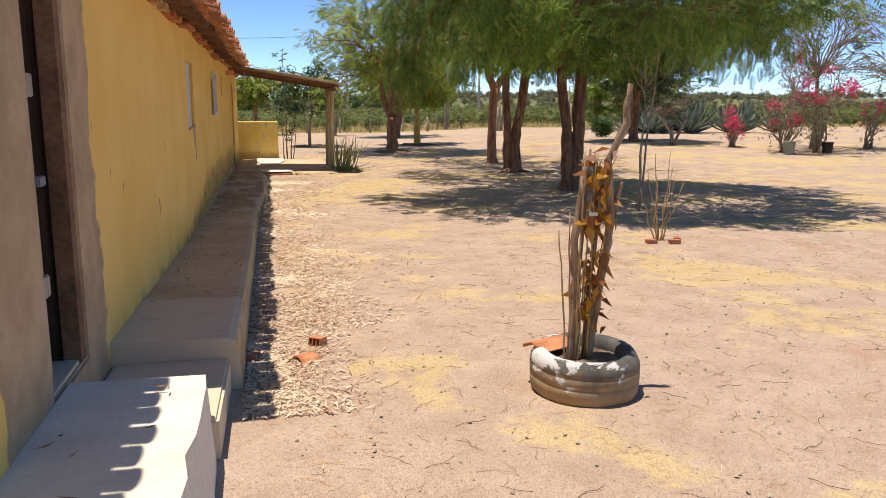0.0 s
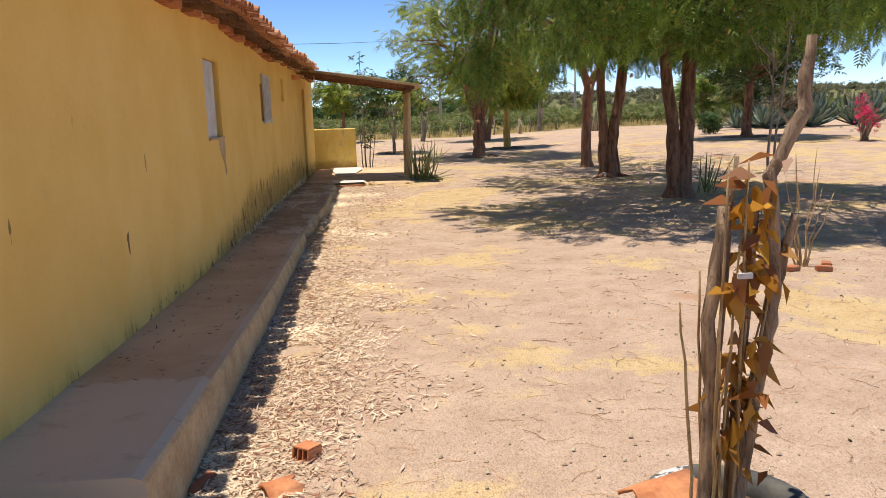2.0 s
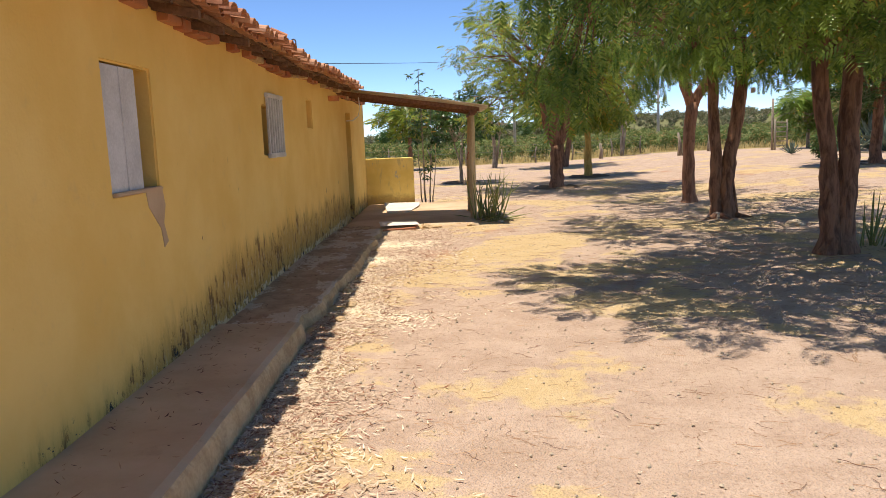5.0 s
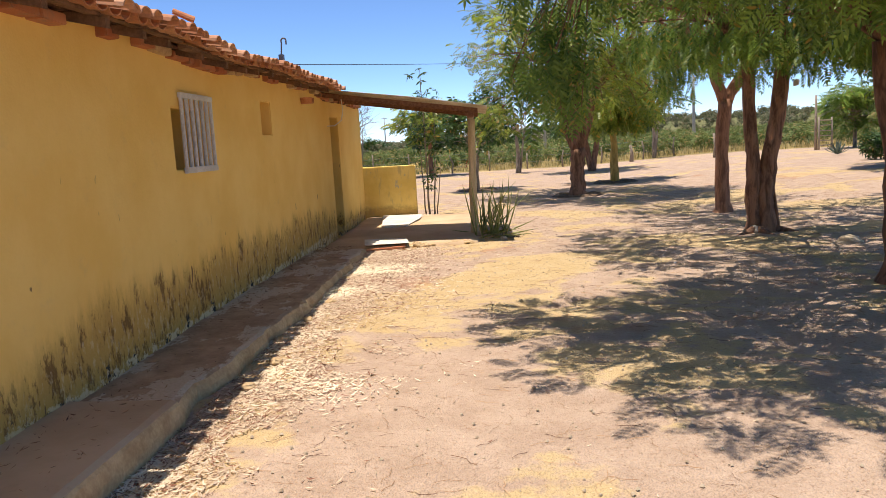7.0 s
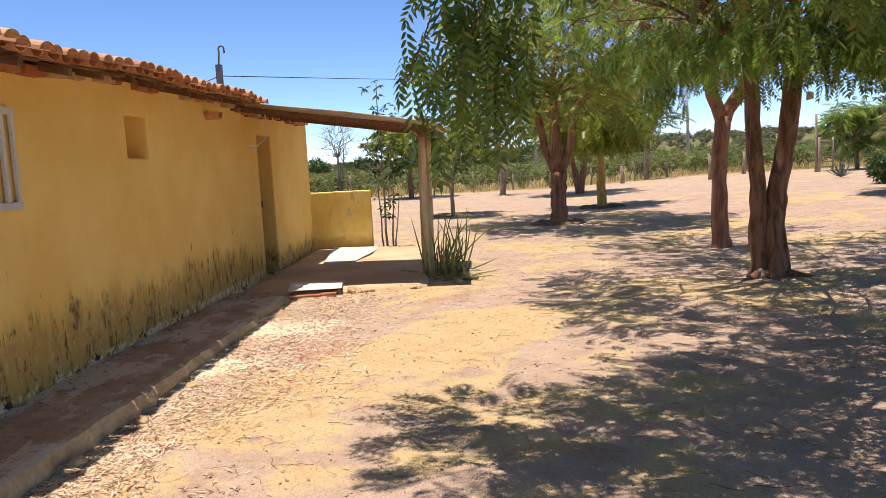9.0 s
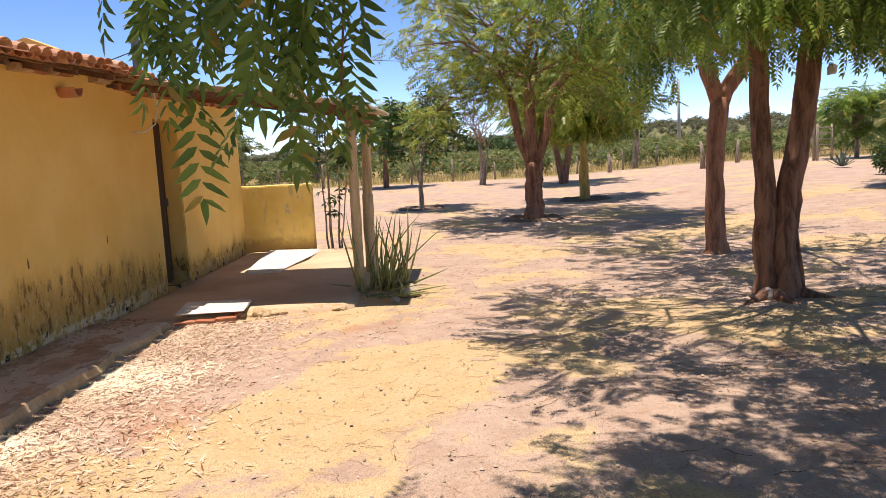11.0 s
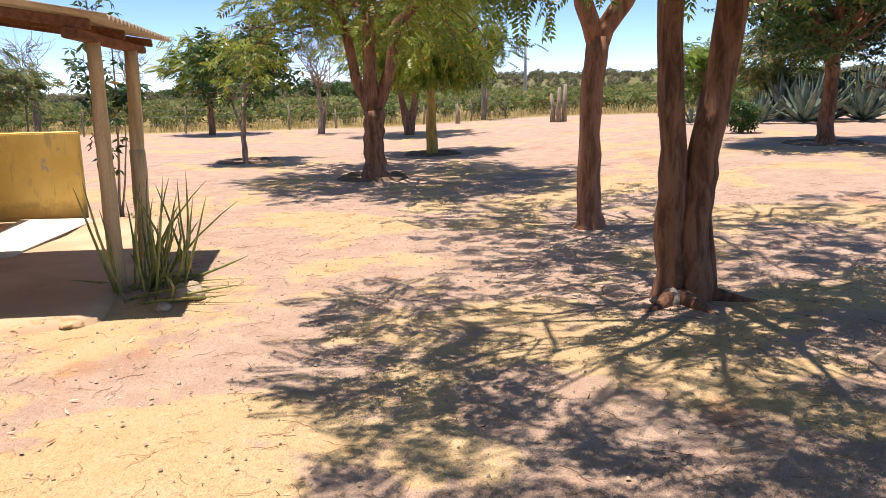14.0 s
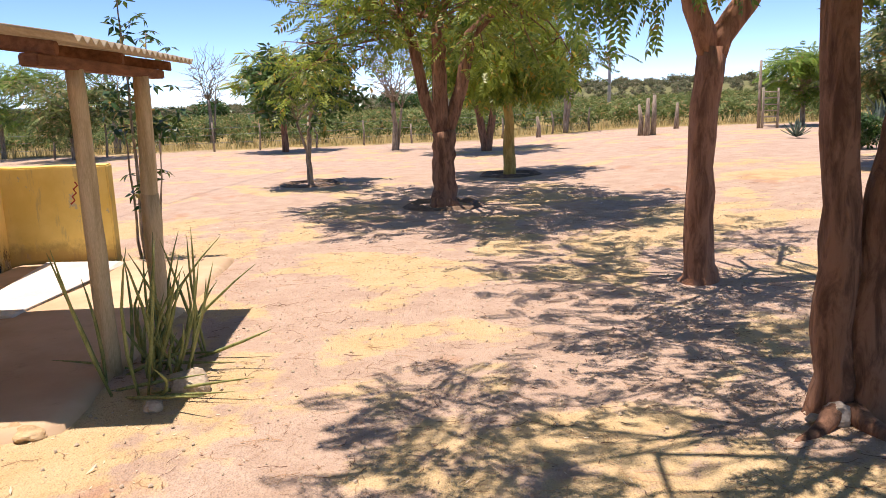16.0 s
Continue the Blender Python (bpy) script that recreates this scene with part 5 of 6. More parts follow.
def strewn(name, label, category, mat, template, count, place, seed, size=(0.6, 1.4), lift=0.012, tilt=0.25):
    rng = np.random.default_rng(seed)
    xy = place(rng, count)
    z = lay(xy[:, 0], xy[:, 1]) + (lift(xy) if callable(lift) else lift) + np.array([noise.noise((a * 1.1, b * 1.1, 0)) * 0.014 + noise.noise((a * 0.3, b * 0.3, 9)) * 0.028 + noise.noise((a * 4.3, b * 4.3, 3)) * 0.006 for a, b in xy])
    t, q = template
    n = len(xy)
    v, q = strew(t, q, np.column_stack([xy, z]), turns(rng.uniform(0, 6.28, n), rng.normal(0, tilt, n), rng.normal(0, tilt * 1.4, n)), rng.uniform(*size, n))
    return tagged(new(name, fast_mesh(name, v, q, mat)), label, category, kind="stuff")


chip = (np.array([(-0.036, -0.003, 0.004), (0.0, -0.006, 0.0), (0.036, 0.004, 0.010), (0.0, 0.005, 0.003)]), np.array([(0, 1, 2, 3)]))
c = [(-0.09, 0.0), (-0.045, 0.012), (0.0, 0.0), (0.045, 0.016), (0.09, 0.04)]
tv = [(x, y + s, z) for x, y in c for s, z in ((-0.0013, 0.0), (0.0, 0.003), (0.0013, 0.0))]
twig = (np.array(tv), np.array([(i * 3 + j, i * 3 + j + 1, i * 3 + j + 4, i * 3 + j + 3) for i in range(4) for j in range(2)]))


def along_wall(rng, n):
    y = rng.uniform(3.0, 17.0, n * 2)
    wide = 0.75 + 0.18 * np.sin(y * 1.3) + 0.12 * np.sin(y * 3.1)
    x = -1.53 + np.abs(rng.normal(0, 0.5, n * 2)) * wide
    keep = np.array([noise.noise((a * 1.5, b * 1.5, 5)) > -0.42 + 0.3 * (a > -0.9) for a, b in zip(x, y)])
    return np.stack([x, y], -1)[keep][:n]


strewn("leaf_litter", "pale dry leaf litter drifted along the walkway", "leaf litter", M["litter"], chip, 30000, along_wall, 1, (0.35, 1.05), 0.010)
strewn("leaf_litter", "pale dry leaf litter spread before the broken slab", "leaf litter", M["litter"], chip, 7000, lambda r, n: np.stack([-1.46 + np.abs(r.normal(0, 0.55, n)), 16.75 - 4.2 * r.uniform(0, 1, n)], -1), 21, (0.4, 1.1), 0.010)
strewn("twig_litter", "curled dry leaf stalks in the litter by the walkway", "twigs", M["twig"], twig, 900, along_wall, 2, (0.4, 0.9), 0.012)
strewn("twigs", "thin dry stalks scattered over the bare yard", "twigs", M["twig"], twig, 9000, lambda r, n: np.stack([r.uniform(-1.2, 9, n), r.uniform(-0.5, 26, n)], -1), 3, (0.25, 0.95), 0.005, 0.05)
strewn("leaf_scraps", "dry leaf scraps scattered over the bare yard", "leaf litter", M["litter"], chip, 5000, lambda r, n: np.stack([r.uniform(-1.2, 9, n), r.uniform(-0.5, 26, n)], -1), 4, (0.2, 0.55), 0.006)
strewn("fallen_leaves", "brown fallen leaves under the neem trees", "leaf litter", M["twig"], chip, 5000, lambda r, n: np.stack([r.normal(4.5, 2.3, n), r.normal(19, 3.0, n)], -1), 6, (0.3, 0.7), 0.006)
peb = (np.array([(0.012, 0, 0), (0, 0.010, 0.002), (-0.011, 0.001, 0), (0, -0.011, 0.001), (0.006, 0.001, 0.009), (0, 0.005, 0.010), (-0.005, 0, 0.009), (0.001, -0.006, 0.009)]), np.array([(4, 5, 6, 7), (0, 1, 5, 4), (1, 2, 6, 5), (2, 3, 7, 6), (3, 0, 4, 7)]))
strewn("pebbles", "small tan pebbles and clods on the soil", "pebbles", M["stone"], peb, 7000, lambda r, n: np.stack([r.uniform(-1.3, 8, n), r.uniform(-0.5, 24, n)], -1), 8, (0.3, 1.3), 0.004)

strewn("walkway_debris", "dark dry leaves and bark bits on the broken walkway", "leaf litter", M["twig"], chip, 900, lambda r, n: np.stack([-2.12 + 0.5 * r.uniform(0, 1, n) ** 1.5, 16.5 - 12.0 * r.uniform(0, 1, n) ** 1.9], -1), 12, (0.25, 0.8), lambda p: np.interp(p[:, 1], [3.4, 5, 7, 9.8, 9.9, 13, 16.7], [0.31, 0.245, 0.18, 0.155, 0.125, 0.145, 0.10]) + 0.012)
strewn("landing_scraps", "few dark leaf scraps on the pale landing", "leaf litter", M["twig"], chip, 14, lambda r, n: np.stack([r.uniform(-2.12, -1.75, n), r.uniform(0.2, 2.5, n)], -1), 13, (0.4, 1.0), 0.40)


# ---- the flower beds to the right ----
def bougainvillea(x, y, h, wide, count, blooms, seed, label):
    random.seed(seed)
    rng = np.random.default_rng(seed)
    root = thing("bougainvillea", label, "shrub", (x, y, float(lay(x, y))), "flowering shrubs")
    tips = []
    for i in range(9):
        a = random.uniform(0, 6.28)
        e = (wide * random.uniform(0.3, 1) * math.cos(a), wide * random.uniform(0.3, 1) * math.sin(a), h * random.uniform(0.5, 1.0))
        pts = bent((random.uniform(-0.1, 0.1), random.uniform(-0.1, 0.1), 0), e, 6, 0.08, 0.08)
        stem = part("stem", Geo().tube(pts, [0.03 * (1.05 - t) + 0.004 for t in np.linspace(0, 1, 7)], 6).mesh("stem", M["bark_grey"], True), root)
        tips += pts[2:]
        for _ in range(3):
            b = random.choice(pts[3:])
            part("twig", Geo().tube([b, b + Vector((random.gauss(0, 0.3), random.gauss(0, 0.3), random.uniform(0.1, 0.5)))], [0.008, 0.003], 5).mesh("twig", M["bark_grey"], True), stem)
    T = np.array([tuple(t) for t in tips])
    for name, mat, n, size, spread in (("foliage", "scrub", count, 0.5, 0.26), ("bracts", "bract", blooms, 0.55, 0.10)):
        ks = rng.integers(0, len(T), n) if name == "foliage" else rng.choice(np.argsort(-T[:, 2] + rng.normal(0, 0.35, len(T)))[:16:2], n)
        p = T[ks] + rng.normal(0, spread, (n, 3))
        p[:, 2] = np.maximum(p[:, 2], 0.08)
        v, q = strew(*SPRAY, p, turns(rng.uniform(0, 6.28, n), rng.uniform(-1, 1, n), rng.uniform(-1, 1, n)), size * rng.uniform(0.6, 1.2, n))
        tagged(part(name, fast_mesh(name, v, q, M[mat]), root, "magenta flower bracts" if name == "bracts" else ""), kind="stuff")


bougainvillea(14.5, 19.6, 2.8, 1.3, 900, 420, 1, "tall straggling bougainvillea with magenta blossom")
bougainvillea(13.6, 19.8, 2.3, 0.9, 620, 200, 4, "bushy bougainvillea with scattered magenta blossom")
bougainvillea(13.4, 22.2, 1.35, 0.4, 70, 260, 2, "small bougainvillea thick with pink blossom")
bougainvillea(17.5, 21.0, 1.6, 0.6, 160, 110, 3, "bougainvillea with red blossom by the bare trees")
tree("bare_tree", "leafless grey tree behind the bougainvillea", 15.6, 21.2, [[((0, 0, -0.1), 0.10), ((0.1, 0, 1.2), 0.08), ((0.0, 0, 2.2), 0.06)], [((0.2, 0, -0.1), 0.08), ((0.6, 0, 1.6), 0.05)]],
     ((0.2, 0, 3.6), (1.9, 1.6, 1.7), 1.8), NEEM, (M["bark_grey"], M["bark_grey"], M["scrub"]), 70, 260, 36, bare=True, lump_size=0.7)
tree("bare_tree", "leafless grey tree at the edge of the yard", 18.6, 20.5, [[((0, 0, -0.1), 0.09), ((-0.2, 0, 1.2), 0.07), ((-0.5, 0, 2.0), 0.06)]],
     ((-0.8, 0, 3.2), (2.0, 1.5, 1.5), 1.6), NEEM, (M["bark_grey"], M["bark_grey"], M["scrub"]), 71, 60, 30, bare=True, lump_size=0.7)
tree("frangipani", "low spreading pale-stemmed frangipani with few leaves", 11.9, 23.4,
     [[((0, 0, -0.05), 0.08), ((-0.05, 0, 0.5), 0.06)], [((0.05, 0, 0), 0.05), ((0.5, 0, 0.9), 0.04)], [((-0.02, 0, 0.3), 0.05), ((-0.4, 0.1, 0.95), 0.04)]],
     ((0, 0, 1.25), (1.0, 0.9, 0.5), 0.8), SPRAY, (M["bark_grey"], M["bark_grey"], M["scrub"]), 72, 130, 16, bare=True, lump_size=0.25, group="flowering shrubs")


def pot(x, y, r, h, mat, label):
    root = thing("flower_pot", label, "pot", (x, y, float(lay(x, y))), "flower pots")
    g, n = Geo(), 20
    prof = [(0.82 * r, 0), (r, h), (r * 1.06, h), (r * 1.06, h - 0.03), (r * 0.9, h - 0.03), (r * 0.85, h * 0.8), (0.0, h * 0.8)]
    for i in range(n):
        a = 2 * math.pi * i / n
        g.v += [(q * math.cos(a), q * math.sin(a), z) for q, z in prof]
    k = len(prof)
    g.f = [(i * k + j, ((i + 1) % n) * k + j, ((i + 1) % n) * k + j + 1, i * k + j + 1) for i in range(n) for j in range(k - 1)]
    part("pot_body", g.mesh("pot", M[mat], True), root)


pot(13.35, 19.25, 0.17, 0.38, "plastic_green", "dented grey-green bucket used as a pot")
pot(14.75, 19.4, 0.16, 0.34, "plastic_dark", "black plastic plant pot")


def shrub(x, y, r, h, count, mat, seed, label, name="shrub"):
    rng = np.random.default_rng(seed)
    random.seed(seed)
    root = thing(name, label, "shrub", (x, y, float(lay(x, y))))
    g = Geo()
    for i in range(7):
        a = random.uniform(0, 6.28)
        g.tube(bent((0, 0, -0.03), (r * 0.6 * math.cos(a), r * 0.6 * math.sin(a), h * 0.7), 3), [0.02, 0.015, 0.01, 0.005], 5)
    part("stems", g.mesh("stems", M["bark_grey"], True), root)
    d = rng.normal(size=(count, 3))
    d /= np.linalg.norm(d, axis=1, keepdims=True)
    p = d * rng.uniform(0.5, 1, (count, 1)) * [r, r, h * 0.5] + [0, 0, h * 0.52]
    v, q = strew(*SPRAY, p, turns(np.arctan2(d[:, 1], d[:, 0]), rng.uniform(-0.8, 0.8, count), rng.normal(0, 0.6, count)), rng.uniform(0.7, 1.3, count))
    part("foliage", fast_mesh("foliage", v, q, M[mat]), root)


shrub(12.3, 30.1, 0.45, 0.85, 230, "glossy", 5, "small round dark green shrub on the bare sand")


def agave_leaf():
    g = Geo()
    secs = [(0.0, 0.05, 0.02), (0.3, 0.085, 0.02), (0.65, 0.08, 0.016), (1.0, 0.004, 0.003)]
    for t, w, th in secs:
        z = 0.16 * t * t
        g.v += [(t, -w, z + 0.03), (t, 0, z - th), (t, w, z + 0.03), (t, 0, z + th * 0.3)]
    g.f = [(k * 4 + j, k * 4 + (j + 1) % 4, k * 4 + 4 + (j + 1) % 4, k * 4 + 4 + j) for k in range(3) for j in range(4)] + [(3, 2, 1, 0), (12, 13, 14, 15)]
    return g.mesh("agave_leaf", M["agave"], True)


AGAVE = agave_leaf()
random.seed(21)
for i, (x, y, s) in enumerate(((14.2, 33.5, 0.7), (15.4, 34.2, 1.0), (16.4, 33.6, 1.5), (17.4, 34.4, 1.7), (18.4, 33.6, 1.6), (19.4, 34.6, 1.8), (20.6, 33.8, 1.6), (21.8, 34.4, 1.7), (16.9, 35.5, 1.6), (18.9, 35.6, 1.7), (13.2, 34.6, 0.55), (23.0, 33.6, 1.6))):
    root = thing("agave", "large blue-green agave rosette at the edge of the yard", "agave", (x, y, float(lay(x, y)) + 0.02), "row of agaves")
    for k in range(24):
        up = 12 + 66 * (k / 24)
        part("agave_leaf", AGAVE, root, m=pose(0, 0, 0.02, 0, 0, k * 137.5 + random.uniform(-8, 8)) @ pose(0, 0, 0, 0, -up, 0) @ Matrix.Scale(s * random.uniform(0.75, 1.0), 4))

# ---- fence, gate frame, stumps and poles ----
random.seed(3)
FENCE = [(-26 + 1.9 * i + random.uniform(-0.2, 0.2), 42.6 + 0.11 * (1.9 * i - 12) + random.uniform(-0.12, 0.12)) for i in range(20)]
fence = thing("wire_fence", "old wire fence on crooked thin wooden posts", "fence", (0, 0, 0))
for i, (x, y) in enumerate(FENCE):
    z, h = float(lay(x, y)), random.uniform(0.75, 1.25)
    part("fence_post", Geo().tube([(x, y, z - 0.1), (x + random.gauss(0, 0.03), y, z + h * 0.5), (x + random.gauss(0, 0.06), y, z + h)], [0.045, 0.04, 0.032], 6, 0.2).mesh("fence_post", M["bark_grey"], True), fence)
for h in (0.35, 0.65, 0.92):
    pts = [(x, y - 0.04, float(lay(x, y)) + h + random.uniform(-0.03, 0.03)) for x, y in FENCE]
    part("fence_wire", Geo().tube(pts, 0.004, 4).mesh("fence_wire", M["metal"]), fence, "thin slack wire")
gate = thing("gate_frame", "weathered wooden ladder-like gate frame by the field", "gate", (15.4, 40.7, float(lay(15.4, 40.7))))
for x, h in ((-0.28, 1.45), (0.28, 1.42)):
    part("post", Geo().tube([(x, 0, -0.1), (x + 0.02, 0, h / 2), (x, 0, h)], [0.05, 0.045, 0.04], 7, 0.2).mesh("post", M["greywood"], True), gate)
for k in range(6):
    part("rung", Geo().tube([(-0.3, -0.02, 0.2 + k * 0.22), (0.3, -0.02, 0.2 + k * 0.22 + random.uniform(-0.03, 0.03))], 0.025, 6).mesh("rung", M["greywood"], True), gate)
part("tall_post", Geo().tube([(-0.36, 0.1, -0.1), (-0.36, 0.1, 2.4)], [0.06, 0.05], 8, 0.1).mesh("tall_post", M["bark_grey"], True), gate, "taller dark square-cut post")
for k, (x, y, h) in enumerate(((10.4, 39.2, 1.25), (10.65, 39.3, 1.35), (10.25, 39.4, 1.05), (7.5, 43.5, 0.8), (12.8, 43, 1.0))):
    st = thing("stump", "grey dead stump standing in the sand", "stump", (x, y, float(lay(x, y))), "dead stumps")
    part("trunk", Geo().tube([(0, 0, -0.1), (0.04, 0, h * 0.5), (random.uniform(-0.08, 0.08), 0, h)], [0.11, 0.08, 0.05], 8, 0.4).mesh("trunk", M["bark_grey"], True), st)
for k, (x, y, h) in enumerate(((18.5, 73.0, 5.7), (6.5, 80.0, 9.2), (-17.0, 150.0, 7.0), (-8.0, 175.0, 7.0))):
    pl = thing("utility_pole", "slim concrete utility pole beyond the field", "pole", (x, y, float(lay(x, y))), "utility poles")
    part("shaft", Geo().tube([(0, 0, -0.1), (0, 0, h)], [0.15, 0.09], 8).mesh("shaft", M["concrete"], True), pl)
    if k > 1:
        part("crossarm", Geo().box((-0.6, -0.05, h - 0.4), (0.6, 0.05, h - 0.3)).mesh("crossarm", M["concrete"]), pl)

# ---- soil rings round the young trees ----
for x, y, r in ((0.12, 29.6, 0.55), (4.40, 30.1, 0.6), (11.8, 26.1, 0.7), (2.66, 25.45, 0.55)):
    g = Geo()
    for i in range(28):
        a = 2 * math.pi * i / 28
        for q, z in ((0.75, -0.03), (0.9, 0.05), (1.0, 0.07), (1.12, 0.03), (1.25, -0.03)):
            k = 1 + 0.2 * noise.noise((math.cos(a) * 2 + x, math.sin(a) * 2, q))
            g.v.append((r * q * k * math.cos(a), r * q * k * math.sin(a), z * (0.6 + 0.9 * abs(noise.noise((math.cos(a) * 3, math.sin(a) * 3, x))))))
    g.f = [(i * 5 + j, i * 5 + j + 1, ((i + 1) % 28) * 5 + j + 1, ((i + 1) % 28) * 5 + j) for i in range(28) for j in range(4)]
    root = thing("soil_ring", "low ring of dug dark soil round a tree", "soil ring", (x, y, float(lay(x, y))), "soil rings")
    part("bank", g.mesh("bank", M["compost"], True), root)

# ---- field, scrub and far woods ----
def field(name, label, category, mat, template, spots, heights, per, seed, scale):
    rng = np.random.default_rng(seed)
    n = len(spots) * per
    base = np.repeat(np.column_stack([spots, lay(spots[:, 0], spots[:, 1])]), per, 0)
    h = np.repeat(heights, per)
    d = rng.normal(size=(n, 3))
    d /= np.linalg.norm(d, axis=1, keepdims=True)
    p = base + d * rng.uniform(0.45, 1, (n, 1)) * np.stack([h * 0.62, h * 0.62, h * 0.48], -1)
    p[:, 2] += h * 0.5
    s = scale * np.repeat(heights, per) * rng.uniform(0.7, 1.3, n)
    v, q = strew(*template, p, turns(np.arctan2(d[:, 1], d[:, 0]), rng.uniform(-0.6, 0.9, n), rng.normal(0, 0.6, n)), s)
    return tagged(new(name, fast_mesh(name, v, q, mat)), label, category, kind="stuff")


rng = np.random.default_rng(17)
rows = []
for j in range(34):
    y = 48.0 + j * 2.1 + 0.02 * j * j
    n = int(46 + 1.2 * j)
    rows.append(np.stack([np.linspace(-45 - j * 2, 45 + j * 2.4, n) + rng.normal(0, 0.4, n), y + rng.normal(0, 0.35, n)], -1))
rows = np.concatenate(rows)
field("crop_field", "rows of low green crop bushes in the field", "crop", M["crop"], SPRAY, rows, rng.uniform(0.65, 1.25, len(rows)), 46, 51, 1.7)
sc = np.stack([rng.uniform(-170, 200, 900), rng.uniform(125, 330, 900)], -1)
field("far_scrub", "distant dry scrub over the low hill", "scrub", M["scrub"], SPRAY, sc, rng.uniform(1.0, 2.4, 900), 44, 52, 2.0)
sc2 = np.stack([rng.uniform(-120, 30, 60), rng.uniform(120, 165, 60)], -1)
field("far_woods", "distant line of dark green trees", "woods", M["glossy"], SPRAY, sc2, rng.uniform(2, 4.0, 60), 160, 53, 1.2)
sc3 = np.stack([rng.uniform(-260, 330, 1100), rng.uniform(330, 520, 1100)], -1)
field("hill_scrub", "scrub on the far hill", "scrub", M["scrub"], SPRAY, sc3, rng.uniform(2, 4.5, 1100), 30, 54, 2.2)
tuft = (np.array([(-0.008, 0, 0), (0.008, 0, 0), (0.05, 0.01, 0.26), (0.04, 0.01, 0.26)]), np.array([(0, 1, 2, 3)]))
gx = np.stack([rng.uniform(-30, 26, 5200), 45.0 + np.abs(rng.normal(0, 1.3, 5200))], -1)
v, q = strew(*tuft, np.column_stack([gx, lay(gx[:, 0], gx[:, 1])]), turns(rng.uniform(0, 6.28, 5200), np.zeros(5200), rng.normal(0, 0.3, 5200)), rng.uniform(0.6, 1.7, 5200))
tagged(new("dry_grass", fast_mesh("dry_grass", v, q, M["grass"])), "strip of dry yellow grass along the field fence", "grass", kind="stuff")

# ---- the tiled roof, piece by piece ----
roof = tagged(new("roof"), "old clay barrel tile roof with an uneven eave", "roof", kind="structure")
SLOPE = 13.0


def barrel(flip, r0=0.082, r1=0.066, length=0.44, th=0.012):
    """A tapered half-round tile along -x from the origin; flip makes it a channel."""
    g, n = Geo(), 7
    for x, r in ((0.0, r0), (-length, r1)):
        for i in range(n + 1):
            a = math.pi * i / n
            s = -1 if flip else 1
            g.v += [(x, -r * math.cos(a), s * r * 0.66 * math.sin(a)), (x, -(r - th) * math.cos(a), s * (r - th) * 0.66 * math.sin(a))]
    k = 2 * (n + 1)
    for i in range(n):
        a = 2 * i
        g.f += [(a, a + 2, k + a + 2, k + a), (a + 1, k + a + 1, k + a + 3, a + 3), (a, a + 1, a + 3, a + 2)]
    return g


CAP, CHANNEL = barrel(False).mesh("tile", M["tile"], False), barrel(True).mesh("tile", M["tile"], False)
random.seed(99)
rest = Geo()
cap_g, chan_g = barrel(False), barrel(True)
tan_s = math.tan(radians(SLOPE))
ncol = int((HY1 + 0.12 - HY0) / 0.172)
made = 0
for i in range(ncol):
    y = HY0 + i * 0.172
    back = 0.38 if y < 3.15 else 0.0
    for row in range(2 if y > 17.4 else 0, 10):
        d = row * 0.36
        for flip, me in ((True, CHANNEL), (False, CAP)):
            x = -1.755 - back - d * math.cos(radians(SLOPE)) + (-0.075 if flip else 0.0) + random.uniform(-0.035, 0.03)
            if x < -5.2:
                continue
            z = 2.37 + sway(y) + (-1.86 - x) * tan_s + (0.03 if not flip else 0.035) + row * 0.0 + random.uniform(-0.006, 0.006)
            m = pose(x, y + (0.086 if flip else 0) + random.uniform(-0.008, 0.008), z, random.uniform(-5, 5), SLOPE - 3 + random.uniform(-2, 2), random.uniform(-3, 3))
            if row < 2 and 9.5 <= y and made < 290:
                part("tile", me, roof, m=m)
                made += 1
            else:
                src = chan_g if flip else cap_g
                rest.add([m @ Vector(p) for p in src.v], src.f)
far_side = [(-5.2, HY0 - 0.1, 2.44 + 3.34 * tan_s), (-5.2, HY1 + 0.1, 2.44 + 3.34 * tan_s), (-8.8, HY1 + 0.1, 2.44), (-8.8, HY0 - 0.1, 2.44)]
deck = [(-2.08, HY0 - 0.1, 2.405), (-2.08, HY1 + 0.08, 2.40), (-5.2, HY1 + 0.08, 2.33 + 3.34 * tan_s), (-5.2, HY0 - 0.1, 2.33 + 3.34 * tan_s)]
ob = part("tiles", rest.mesh("tiles", M["tile_rest"]), roof, "rows of weathered clay tiles")
tagged(ob, kind="stuff")
part("rear_slope", Geo().add(far_side, [(0, 1, 2, 3)]).mesh("rear_slope", M["tile_rest"]), roof)
part("deck", Geo().add([(x - (0.42 if y < 3 and x > -3 else 0), y, z) for x, y, z in deck[:1]] + [(-2.50, 3.12, 2.50)] + [(-2.10, 3.12, 2.405)] + deck[1:2] + deck[2:], [(0, 1, 2, 3, 4, 5)]).mesh("deck", M["rafter"]), roof, "dark boarding under the tiles")
random.seed(8)
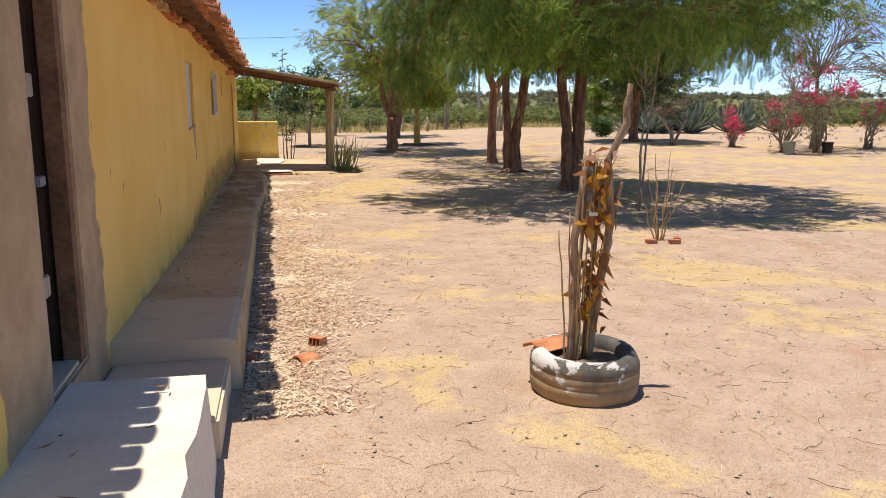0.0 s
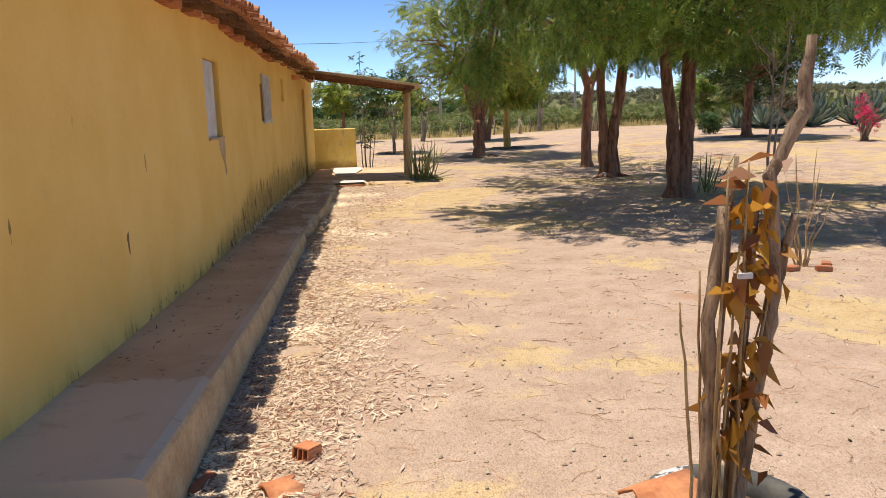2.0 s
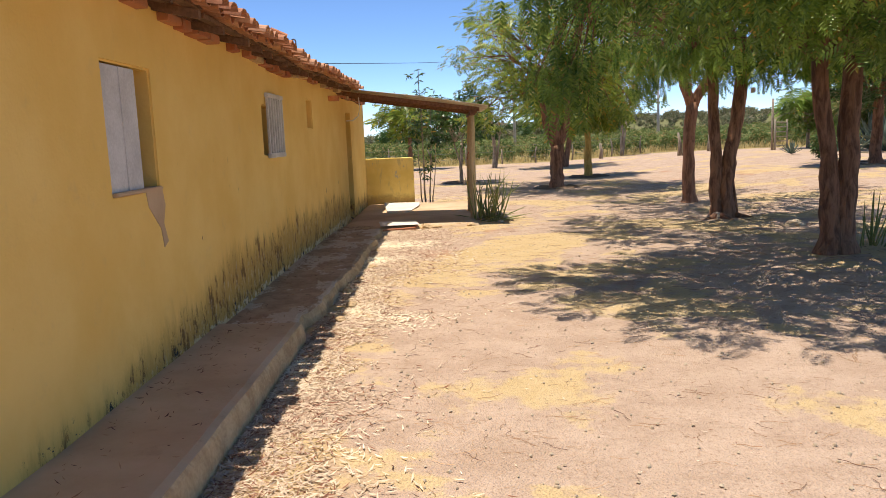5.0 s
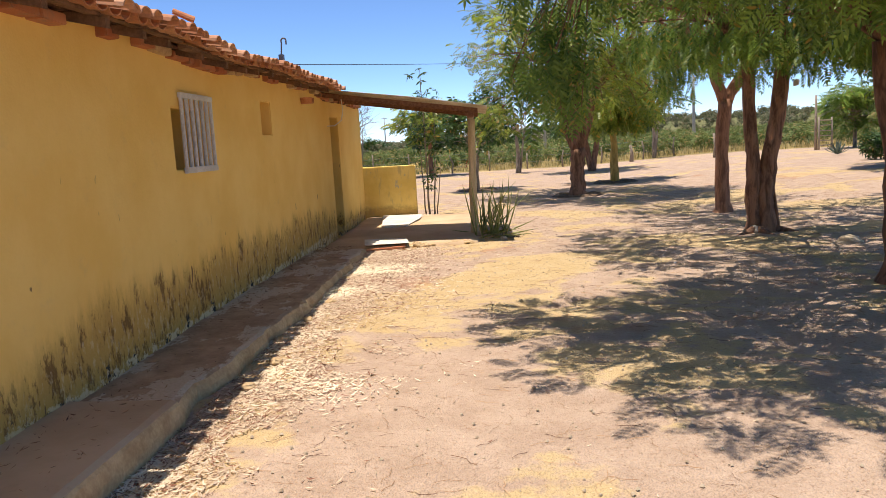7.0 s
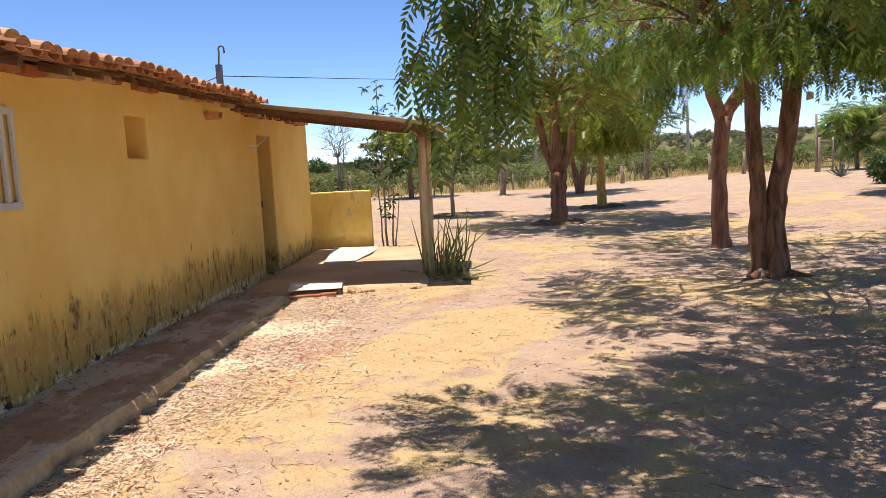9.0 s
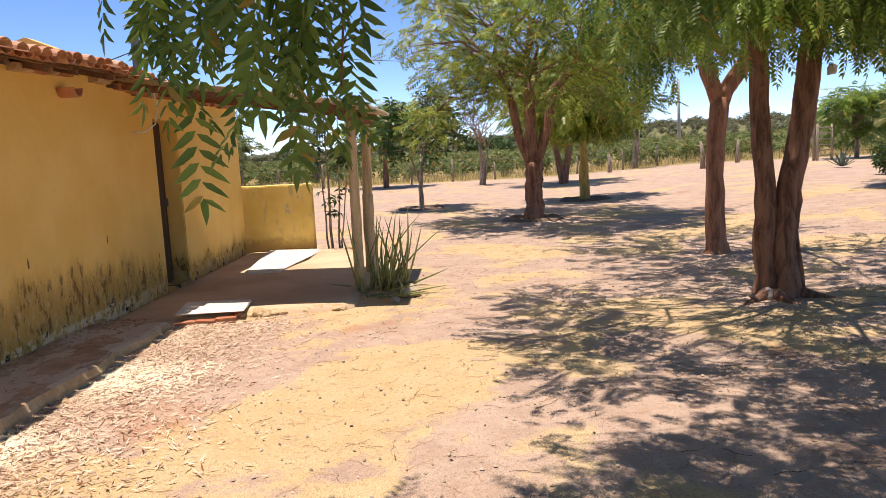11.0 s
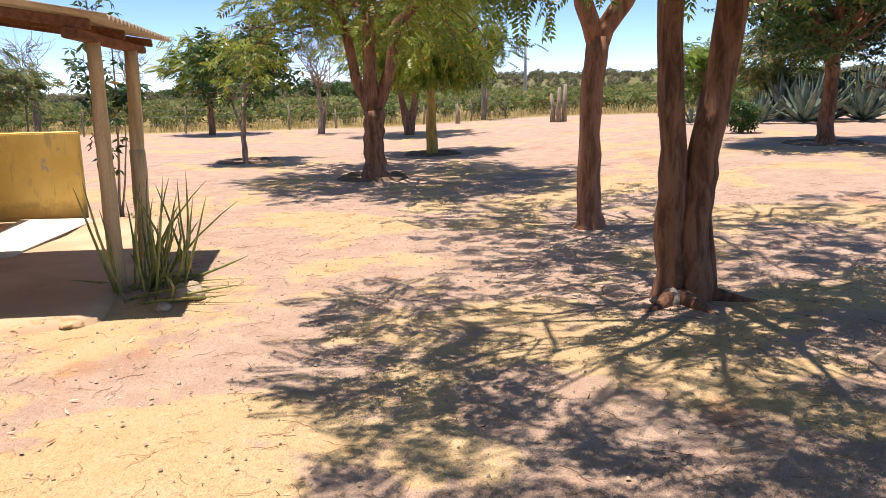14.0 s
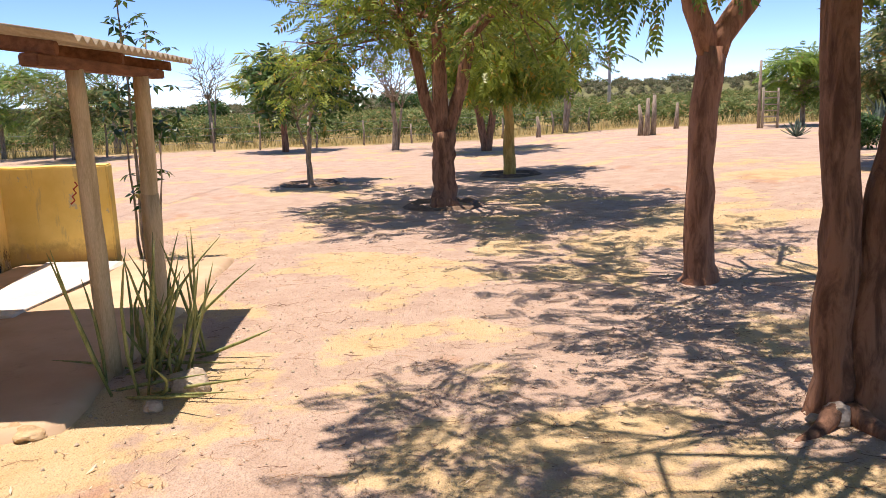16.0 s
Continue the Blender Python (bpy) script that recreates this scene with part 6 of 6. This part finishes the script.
for i in range(46):
    y = HY0 + 0.25 + i * 0.555 + random.uniform(-0.06, 0.06)
    if y > HY1 - 0.1:
        break
    tip = -1.92 - (0.2 if y > 17.3 else 0) - (0.45 if y < 3.1 else 0) + random.uniform(-0.04, 0.03)
    za, zb = 2.335 + sway(y), 2.335 + sway(y) + (tip + 2.5) * tan_s
    g = Geo().add([(tip, y, za), (tip, y + 0.055, za), (tip, y + 0.055, za - 0.055), (tip, y, za - 0.055), (-2.5, y, zb), (-2.5, y + 0.055, zb), (-2.5, y + 0.055, zb - 0.055), (-2.5, y, zb - 0.055)],
                  [(0, 1, 2, 3), (7, 6, 5, 4), (0, 4, 5, 1), (1, 5, 6, 2), (2, 6, 7, 3), (3, 7, 4, 0)])
    part("rafter_tail", g.mesh("rafter_tail", M["rafter"]), roof, "dark weathered rafter end")
for x, z in ((-1.96, 2.345), (-2.14, 2.385)):
    for i in range(12):
        a, b = 3.3 + i * 1.17, 3.3 + (i + 1) * 1.17 - 0.02
        if b > 17.3:
            b = 17.3
        g = Geo().box((x - 0.03, a, z + sway((a + b) / 2)), (x + 0.03, b, z + 0.028 + sway((a + b) / 2)), 0.006)
        part("lath", g.mesh("lath", M["rafter"]), roof)
y = 3.3
while y < HY1 - 0.2:
    w = random.uniform(0.16, 0.34)
    if random.random() < 0.82:
        h = random.uniform(0.05, 0.085)
        part("eave_brick", bevelled(Geo().box((WX - 0.08, y, 2.30 + sway(y)), (WX + 0.075 + random.uniform(-0.02, 0.03), y + w - 0.02, 2.30 + h + sway(y)), 0.006).mesh("eave_brick", M["brick" if random.random() < 0.75 else "cement_edge"]), 0.006), roof, "rough brick bedded under the eave")
    y += w

loose = thing("loose_roof_tile", "single clay tile standing loose on the eave", "roof tile", (-1.86, 11.5, 2.47 + sway(11.5)))
part("shell", barrel(False, 0.06, 0.05, 0.16).mesh("loose_tile", M["hollow"]), loose, m=pose(0, 0, 0.035, 0, 25, 20))
scrap = thing("plastic_scrap", "torn white plastic scrap caught on the trunk", "plastic", (4.66, 16.86, 2.02))
part("sheet", Geo().add([(-0.03, -0.02, 0), (0.03, -0.03, 0.01), (0.045, -0.02, 0.08), (0.0, -0.03, 0.10), (-0.03, -0.01, 0.07), (-0.03, 0.02, 0), (0.03, 0.01, 0.01), (0.045, 0.01, 0.08), (0.0, 0.02, 0.10), (-0.03, 0.02, 0.07)],
     [(0, 1, 2, 3, 4), (9, 8, 7, 6, 5), (0, 5, 6, 1), (1, 6, 7, 2), (2, 7, 8, 3), (3, 8, 9, 4), (4, 9, 5, 0)]).mesh("sheet", M["cable_white"]), scrap)
